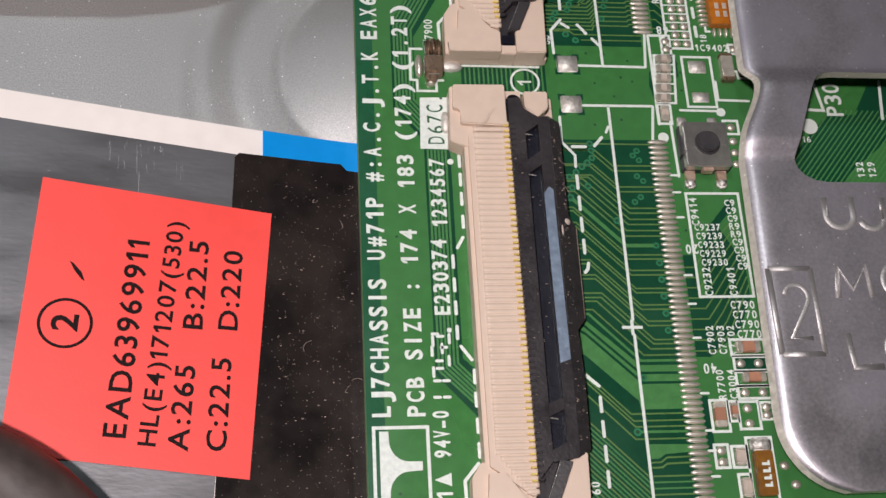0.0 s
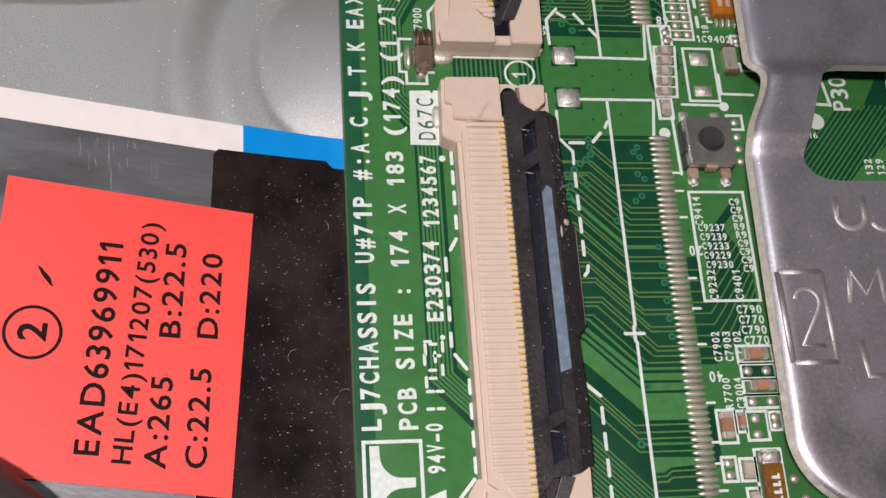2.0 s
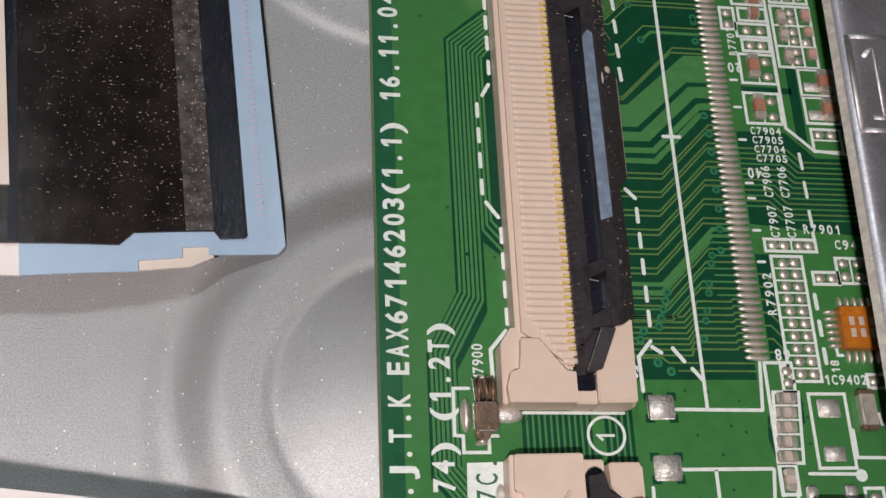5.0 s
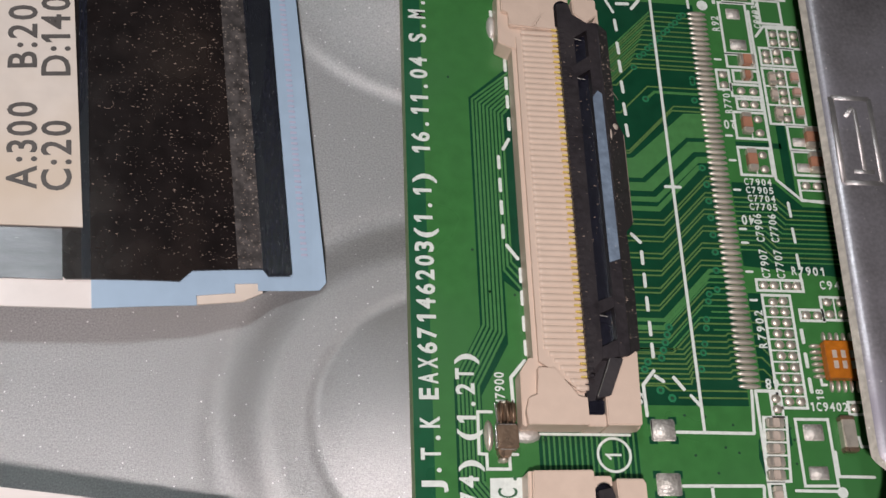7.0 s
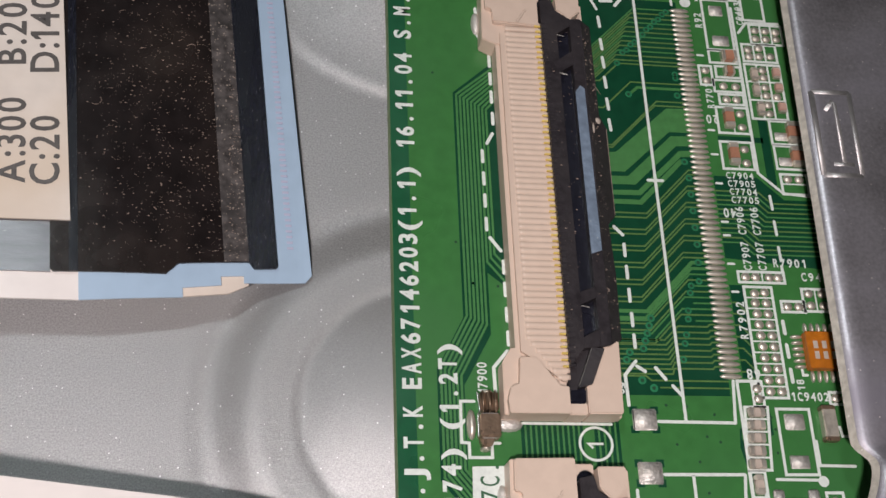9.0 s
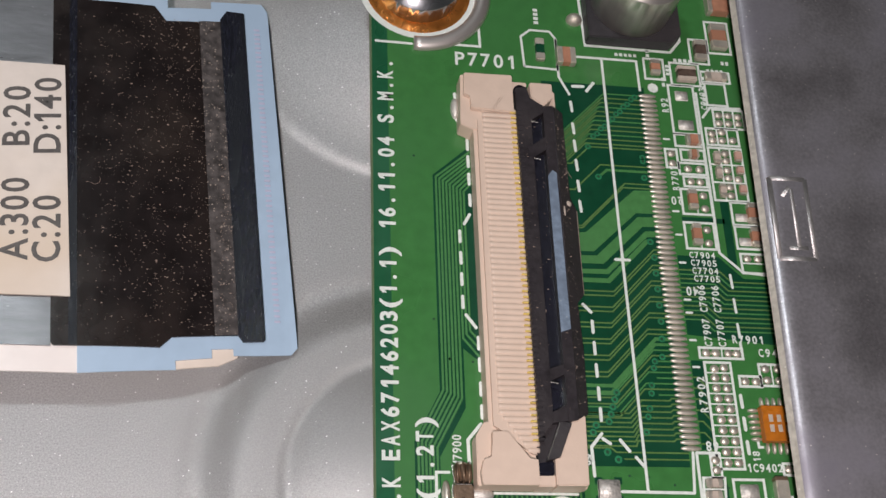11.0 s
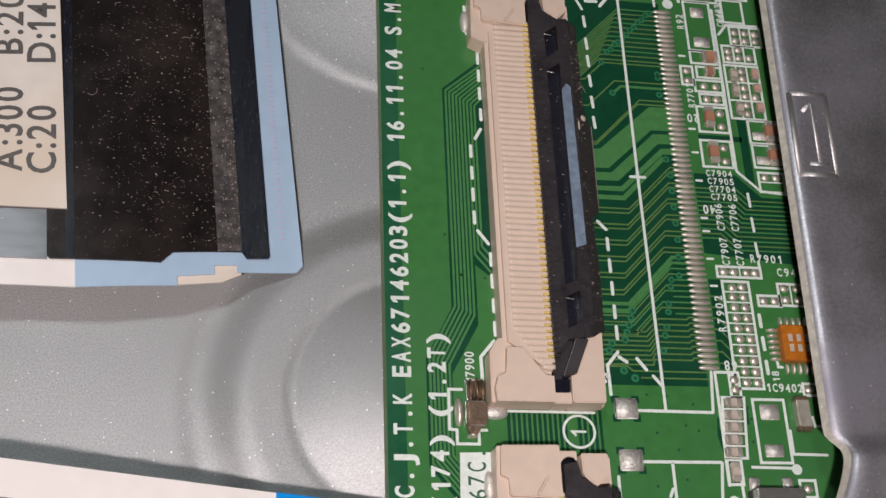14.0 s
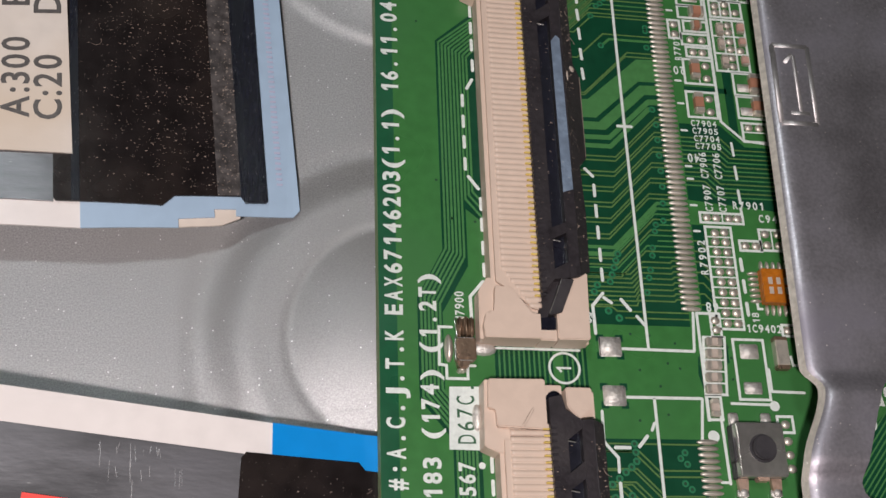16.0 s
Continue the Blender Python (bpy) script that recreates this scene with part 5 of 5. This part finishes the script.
def build_plate():
    c = thing("shield_plate", "dull grey steel heat plate with embossed figures, raised over the board", "metal plate", at=(0, 0, 0))
    ys = [60, 50, 40, 30, 20, 10, 5, 2, 0.5] + [-0.4 * i for i in range(1, 34)] + [-16, -20, -25, -29, -31] + [-31 - 0.4 * i for i in range(1, 16)]

    def left(y):
        if y > -1.0:
            return 17.45 + 0.024 * max(0, y)
        if y > -2.6:
            return 17.45 + 0.9 * step(-1.0, -2.6, y)
        if y > -9.5:
            return 18.35 - 2.15 * step(-2.6, -9.0, y)
        if y > -31.4:
            return 16.2 - 0.5 * (-9.5 - y) / 21.9
        q = min(1, (-31.4 - y) / 5.7)
        return 15.7 + 5.6 * (1 - math.sqrt(max(0, 1 - q * q)))

    rim = [(25.3, -1.85), (24.4, -1.95), (23.75, -2.3), (23.2, -3.0), (22.5, -4.7), (21.74, -6.71), (20.9, -9.0), (20.6, -9.9), (20.75, -10.7), (21.3, -11.4), (22.2, -11.85), (23.2, -12.0), (45, -12.05), (45, -1.85)]

    def hole(x, y):
        inside = False
        for (ax, ay), (bx, by) in zip(rim, rim[1:] + rim[:1]):
            if (ay > y) != (by > y) and x < ax + (bx - ax) * (y - ay) / (by - ay):
                inside = not inside
        return inside

    def snapped(x, y):
        """Nearest point on the cut-out's rim."""
        best = None
        for (ax, ay), (bx, by) in zip(rim, rim[1:] + rim[:1]):
            dx, dy = bx - ax, by - ay
            t = min(1, max(0, ((x - ax) * dx + (y - ay) * dy) / (dx * dx + dy * dy)))
            q = (ax + t * dx, ay + t * dy)
            d = math.hypot(q[0] - x, q[1] - y)
            if best is None or d < best[0]:
                best = (d, q)
        return best

    bm = bmesh.new()
    cols = 64
    grid = []
    for y in ys:
        l = left(y)
        xs = [l + (30 - l) * i / 46 for i in range(47)] + [30 + 50 * ((i + 1) / 17) ** 1.5 for i in range(17)]
        row = []
        for i, x in enumerate(xs):
            x += 0.35 * max(0.0, (30 - x) / (30 - l))
            d = min(1.0, (x - l - 0.35) / 1.5)
            row.append((x, y, plate_z(x, y) - 0.4 * (1 - math.sqrt(max(0, 1 - (1 - d) ** 2)))))
        grid.append(row)
    vt = [[bm.verts.new(p) for p in r] for r in grid]
    vb = [[bm.verts.new((p[0] - 0.35 * max(0.0, (30 - p[0]) / (29.65 - left(p[1]))), p[1], plate_z(p[0], p[1]) - PT)) for p in r] for r in grid]
    keep = {}
    for j in range(len(ys) - 1):
        for i in range(cols - 1):
            p = [(grid[j][i][k] + grid[j + 1][i + 1][k]) / 2 for k in (0, 1)]
            keep[j, i] = not hole(*p)
    for j in range(1, len(ys) - 1):
        for i in range(1, cols - 1):
            near = [keep[j + a, i + b] for a in (-1, 0) for b in (-1, 0)]
            if any(near) and not all(near):
                d, q = snapped(*grid[j][i][:2])
                if d < 0.8:
                    vt[j][i].co.x, vt[j][i].co.y = q
                    vb[j][i].co.x, vb[j][i].co.y = q
    edge = bmesh.new()
    for (j, i), ok in keep.items():
        if not ok:
            continue
        bm.faces.new((vt[j][i], vt[j][i + 1], vt[j + 1][i + 1], vt[j + 1][i]))
        bm.faces.new((vb[j][i], vb[j + 1][i], vb[j + 1][i + 1], vb[j][i + 1]))
        for dj, di, a, b in ((0, -1, (j, i), (j + 1, i)), (0, 1, (j, i + 1), (j + 1, i + 1)), (-1, 0, (j, i), (j, i + 1)), (1, 0, (j + 1, i), (j + 1, i + 1))):
            if not keep.get((j + dj, i + di), False):
                q = [vt[a[0]][a[1]].co, vt[b[0]][b[1]].co, vb[b[0]][b[1]].co, vb[a[0]][a[1]].co]
                edge.faces.new([edge.verts.new(v) for v in q])
    for f in bm.faces:
        f.smooth = True
    part("sheet", bm, SHIELD, c)
    bmesh.ops.remove_doubles(edge, verts=edge.verts, dist=0.001)
    part("cut_edge", edge, CUT, c, "pale sheared edge of the sheet")
    for x, y in ((50, 40), (50, -34), (75, 0)):
        bm = bmesh.new()
        disc(bm, x, y, 2, 0.0, PZ - PT)
        part("foot", bm, SCREW, c)

    def emboss(name, *paths, r=0.28):
        b = bmesh.new()
        for p in paths:
            ridge(b, p, r * 1.15, PZ - 0.06, 8, 0.5)
        part(name, b, RIDGE, c, smooth=True)

    def arc(cx, cy, rx, ry, a0, a1, n=14):
        return [(cx + rx * math.cos(radians(a0 + (a1 - a0) * i / n)), cy + ry * math.sin(radians(a0 + (a1 - a0) * i / n))) for i in range(n + 1)]

    def frame_path(x0, y0, x1, y1, lean=0.0):
        return [(x0, y0), (x0 + lean, y1)], [(x0 + lean, y1), (x1 + lean, y1)], [(x1 + lean, y1), (x1, y0)], [(x1, y0), (x0, y0)]

    emboss("embossed_frame", *frame_path(18.9, 20.25, 22.15, 27.85, 0.2), r=0.22)
    emboss("embossed_figure", [(20.0, 26.1), (20.75, 27.0), (20.9, 26.8), (20.85, 21.3)], [(19.9, 21.25), (21.6, 21.25)], r=0.2)
    emboss("embossed_frame", *frame_path(16.85, -26.5, 20.3, -19.5, -0.05), r=0.22)
    emboss("embossed_figure", arc(18.75, -21.85, 0.95, 1.0, 170, -25) + [(19.3, -22.9), (17.9, -25.2), (19.55, -25.25)], r=0.2)
    emboss("embossed_letter", [(22.45, -13.4), (22.45, -15.0)] + arc(23.6, -15.0, 1.15, 1.0, 180, 360) + [(24.78, -13.35)], r=0.26)
    emboss("embossed_letter", [(27.4, -13.4), (27.35, -15.2)] + arc(26.3, -15.2, 1.05, 0.9, 0, -165), r=0.26)
    emboss("embossed_letter", [(22.2, -22.0), (22.5, -19.3), (23.5, -21.3), (24.85, -19.3), (25.05, -21.95)], r=0.26)
    emboss("embossed_letter", [(22.35, -24.9), (22.55, -27.6), (24.85, -27.6)], r=0.26)
    emboss("embossed_letter", arc(27.4, -20.6, 1.2, 1.35, 0, 360, 28), r=0.26)
    emboss("embossed_letter", arc(26.7, -26.2, 1.3, 1.4, 0, 360, 28), r=0.26)


build_plate()


# ---- the ribbon cables: thin layers that follow a bowed line ----
def bow(x, y):
    d = max(0.0, -14.5 - x)
    return -2.1 + 0.165 * d * d / (d + 4)


def bow_upper(x, y):
    """The upper cable's free end touches the panel; the rest lifts off it."""
    d = max(0.0, -20.4 - x)
    return -5.6 + 2.8 * (1 - math.exp(-(d / 9.0) ** 1.5))


def lean(x, y):
    """The upper cable leans a little, so its end drifts west as it goes north."""
    return x - 0.0925 * (y - 15), y


def sheet(name, mat, pts, lo, hi, parent, label="", rise=bow):
    """A thin layer that follows a bowed cable: the polygon is cut into narrow bands across it."""
    bm = bmesh.new()
    vs = [bm.verts.new((x, y, 0)) for x, y in pts]
    bm.faces.new(vs)
    x0, x1 = min(q[0] for q in pts), max(q[0] for q in pts)
    for k in range(60):
        x = -92 + 1.5 * k
        if x0 < x < x1:
            geom = list(bm.verts) + list(bm.edges) + list(bm.faces)
            bmesh.ops.bisect_plane(bm, geom=geom, plane_co=(x, 0, 0), plane_no=(1, 0, 0))
    ext = bmesh.ops.extrude_face_region(bm, geom=list(bm.faces))
    up = {v for v in ext["geom"] if isinstance(v, bmesh.types.BMVert)}
    for v in bm.verts:
        v.co.z = rise(v.co.x, v.co.y) + (hi if v in up else lo)
    return part(name, bm, mat, parent, label)


def upper_cable():
    c = thing("ribbon_cable", "flat ribbon cable end with pale blue stiffener and black shield film", "ribbon cable", "ribbon cables", at=(0, 0, 0))

    def piece(name, mat, pts, lo, hi, label="", parent=c):
        return sheet(name, mat, [lean(*q) for q in pts], lo - 0.4, hi - 0.4, parent, label, bow_upper)

    piece("film", WHITEFILM, [(-107.4, 11.1), (-37.9, 11.4), (-37.9, 48.5), (-107.4, 48.7)], 0.30, 0.50)
    piece("tongue", CREAMFILM, [(-38.2, 11.6), (-30.5, 12.15), (-27.02, 12.75), (-25.42, 13.6), (-25.22, 15.68), (-26.55, 46.9), (-38, 46.05)], 0.28, 0.47, "cream film under the stiffener")
    piece("stiffener", PALEBLUE, [(-37.95, 11.35), (-30.42, 12.05), (-30.42, 12.83), (-27.5, 13.33), (-27.5, 14.06), (-25.75, 14.3), (-25.75, 13.7), (-20.95, 14.25),
                                  (-20.38, 14.9), (-20.8, 48.3), (-21.33, 49.06), (-26.05, 48.18), (-26.05, 47.41), (-29.98, 46.77), (-29.98, 48.41), (-37.95, 48.37)], 0.50, 0.62, "pale blue stiffening film")
    piece("shield_film", BLACKFILM, [(-39.96, 13.75), (-39.75, 13.5), (-31.6, 13.8), (-30.62, 14.75), (-25.22, 15.45), (-25.26, 45.9), (-30.17, 45.2), (-31.15, 46.66), (-39.95, 46.48)], 0.62, 0.80, "glossy black dusty shield film")
    piece("worn_band", BLACKWORN, [(-27.17, 15.25), (-25.22, 15.48), (-25.26, 46.0), (-27.19, 45.67)], 0.80, 0.88, "scuffed grey-black band")
    piece("ribbed_band", BLACKRIB, [(-25.27, 15.37), (-24.92, 14.87), (-23.2, 15.12), (-23.04, 15.3), (-23.05, 47.41), (-24.66, 47.27), (-25.31, 46.18)], 0.70, 0.92, "blue-black scratched band")
    piece("folded_end", BLACKRIB, [(-24.82, 14.98), (-23.15, 15.23), (-23.15, 15.77), (-24.82, 15.57)], 0.92, 1.02)
    piece("fold_line", BLACKRIB, [(-38.6, 13.6), (-37.95, 13.6), (-37.9, 46.42), (-38.55, 46.42)], 0.80, 0.84)
    piece("shield_foil", FOIL, [(-107.39, 13.38), (-39.96, 13.49), (-39.95, 46.48), (-107.39, 46.72)], 0.5, 0.72, "brushed grey foil")
    lab = piece("paper_label", PAPER, [(-60.94, 17.4), (-38.45, 17.62), (-38.92, 39.24), (-60.94, 39.17)], 0.82, 1.0, "cream paper label with grey print")
    ink_height = lambda x, y: bow_upper(x, y) + 0.63
    for text, x, y, n in (("C:20", -39.28, 20.56, 6.0), ("D:140", -39.28, 30.53, 7.4), ("A:300", -41.79, 20.53, 7.5), ("B:20", -41.79, 31.07, 5.8)):
        printed(text, *lean(x, y), 2.15, n, GREYINK, lab, 95, ink_height)
    bm = bmesh.new()
    box(bm, -0.42, 0.42, -0.1, 0.1, 0, 0.03)
    first = part("contact_mark", bm, PINK, c)
    x, y = lean(-22.1, 17.1)
    first.location = [v * MM for v in (x, y, bow_upper(x, y) + 0.215)]
    for i in range(1, 60):
        x, y = lean(-22.1, 17.1 + 0.49 * i)
        shared("contact_mark", first.data, c, x, y, bow_upper(x, y) + 0.215)
    dust(c, 1500, 7, lambda r: lean(-38.3 + 13.0 * r.random() ** 0.6, 15.6 + 30 * r.random()), lambda x, y: bow_upper(x, y) + (0.49 if x > -27.3 else 0.41), 7, 0.034)


upper_cable()


# ---- the lower ribbon cable, which dives under the board ----
def lower_cable():
    c = thing("ribbon_cable", "flat ribbon cable with red label sliding under the green board", "ribbon cable", "ribbon cables", at=(0, 0, 0))

    def top(x):
        return -4.45 - 0.090 * (x + 22.4)

    def line(x0, x1, dy, n=14):
        return [(x0 + (x1 - x0) * i / n, top(x0 + (x1 - x0) * i / n) + dy) for i in range(n + 1)]

    sheet("film", WHITEFILM, line(-88, -10, 0.0) + [(-10, -42), (-88, -36)], 0.0, 0.12, c)
    sheet("stiffener", BLUE, line(-22.45, -9, 0.02, 6) + [(-9, -40.2), (-22.45, -40.0)], 0.12, 0.22, c, "bright blue stiffening film")
    sheet("shield_foil", FOIL, line(-88, -24.4, -2.6) + [(-26.0, -37.5), (-88, -33)], 0.12, 0.24, c, "scratched brushed grey foil")
    sheet("shield_film", BLACKFILM, [(-24.7, -7.2), (-24.35, -6.75), (-16.0, -7.2), (-15.5, -7.8), (-9, -8.6), (-9, -39.5), (-25.9, -38.0)], 0.24, 0.36, c, "glossy black dusty shield film")
    sheet("fold_line", BLACKFILM, [(-22.7, -7.0), (-22.4, -7.0), (-23.6, -38), (-25.2, -38)], 0.36, 0.38, c)
    r = random.Random(21)
    bm = bmesh.new()
    for _ in range(20):
        x, y, n = -34.5 + 7.5 * r.random() ** 1.3, -4.9 - 4.2 * r.random(), 0.4 + 1.6 * r.random()
        if y > top(x) - 2.9:
            y = top(x) - 2.9 - 0.4 * r.random()
        q = x + 0.25 * (r.random() - 0.5)
        h = bow(x, y) + 0.243
        strip(bm, [(x, y), (q, y - n)], 0.012 + 0.02 * r.random(), h, h + 0.004)
    tagged(part("scratches", bm, SCRATCH, c, "fine bright scratches in the foil"), kind="stuff")
    lab = sheet("red_label", RED, [(-39.25, -10.2), (-21.7, -12.1), (-23.28, -33.7), (-40.75, -31.8)], 0.38, 0.46, c, "bright red paper label with black print")
    tz = lambda x, y: bow(x, y) + 0.50
    for text, x, y, h, n, turn in (("EAD63969911", -32.21, -30.71, 1.62, 15.7, 85.9), ("HL(E4)171207(530)", -30.09, -31.3, 1.28, 18.0, 84.9), ("A:265", -27.8, -31.65, 1.46, 6.55, 86.3),
                                   ("B:22.5", -26.97, -22.18, 1.46, 7.3, 87.1), ("C:22.5", -25.05, -31.63, 1.46, 7.2, 87.4), ("D:220", -24.34, -22.17, 1.46, 6.6, 86.7)):
        printed(text, x, y, h, n, INK, lab, turn, tz, 0.014)
    lettering("2", -36.0, -22.05, 1.85, 1.0, INK, lab, 86.5, z=tz, wide=1.35, bold=0.02, name="circled_figure")
    bm = bmesh.new()
    ring(bm, -36.88, -22.05, 1.86, 0.22, 0, 0.02, 44)
    for v in bm.verts:
        v.co.z += bow(v.co.x, v.co.y) + 0.48
    part("printed_circle", bm, INK, lab)
    bm = bmesh.new()
    prism(bm, [(-36.85, -17.1), (-36.6, -17.2), (-35.95, -17.95), (-35.7, -18.65), (-35.95, -18.5), (-36.45, -17.85)], 0, 0.02)
    for v in bm.verts:
        v.co.z += bow(v.co.x, v.co.y) + 0.48
    part("pen_mark", bm, INK, lab, "short brown-black pen stroke")

    dust(c, 420, 7, lambda r: (-21.2 + 6.4 * r.random(), -9 - 28 * r.random()), lambda x, y: bow(x, y) + 0.365, 9, 0.034)


lower_cable()


# ---- the dark cable that crosses the red label's corner ----
def dark_cable():
    c = thing("round_cable", "dark round cable bent across the red label's corner", "cable", at=(0, 0, 0))
    ctrl = [Vector((-76, -26, 5.5)), Vector((-56, -29, 6.3)), Vector((-37.5, -35.9, 4.3)), Vector((-29.6, -52, 2.4)), Vector((-31, -80, 0))]
    path = []
    for a, b, p, q in zip([ctrl[0]] + ctrl, ctrl, ctrl[1:], ctrl[2:] + [ctrl[-1]]):
        for k in range(18):
            t = k / 18
            path.append(0.5 * (2 * b + (p - a) * t + (2 * a - 5 * b + 4 * p - q) * t * t + (3 * b - a - 3 * p + q) * t ** 3))
    bm = bmesh.new()
    rows = []
    for i, p in enumerate(path):
        d = (path[min(i + 1, len(path) - 1)] - path[max(i - 1, 0)]).normalized()
        side = d.cross(Vector((0, 0, 1))).normalized()
        up = side.cross(d)
        rows.append([bm.verts.new(p + 3.1 * (side * math.cos(2 * math.pi * k / 28) + up * math.sin(2 * math.pi * k / 28))) for k in range(28)])
    for a, b in zip(rows, rows[1:]):
        for k in range(28):
            bm.faces.new((a[k], a[(k + 1) % 28], b[(k + 1) % 28], b[k]))
    bm.faces.new(rows[0])
    bm.faces.new(rows[-1])
    part("jacket", bm, CABLE, c, smooth=True)


dark_cable()
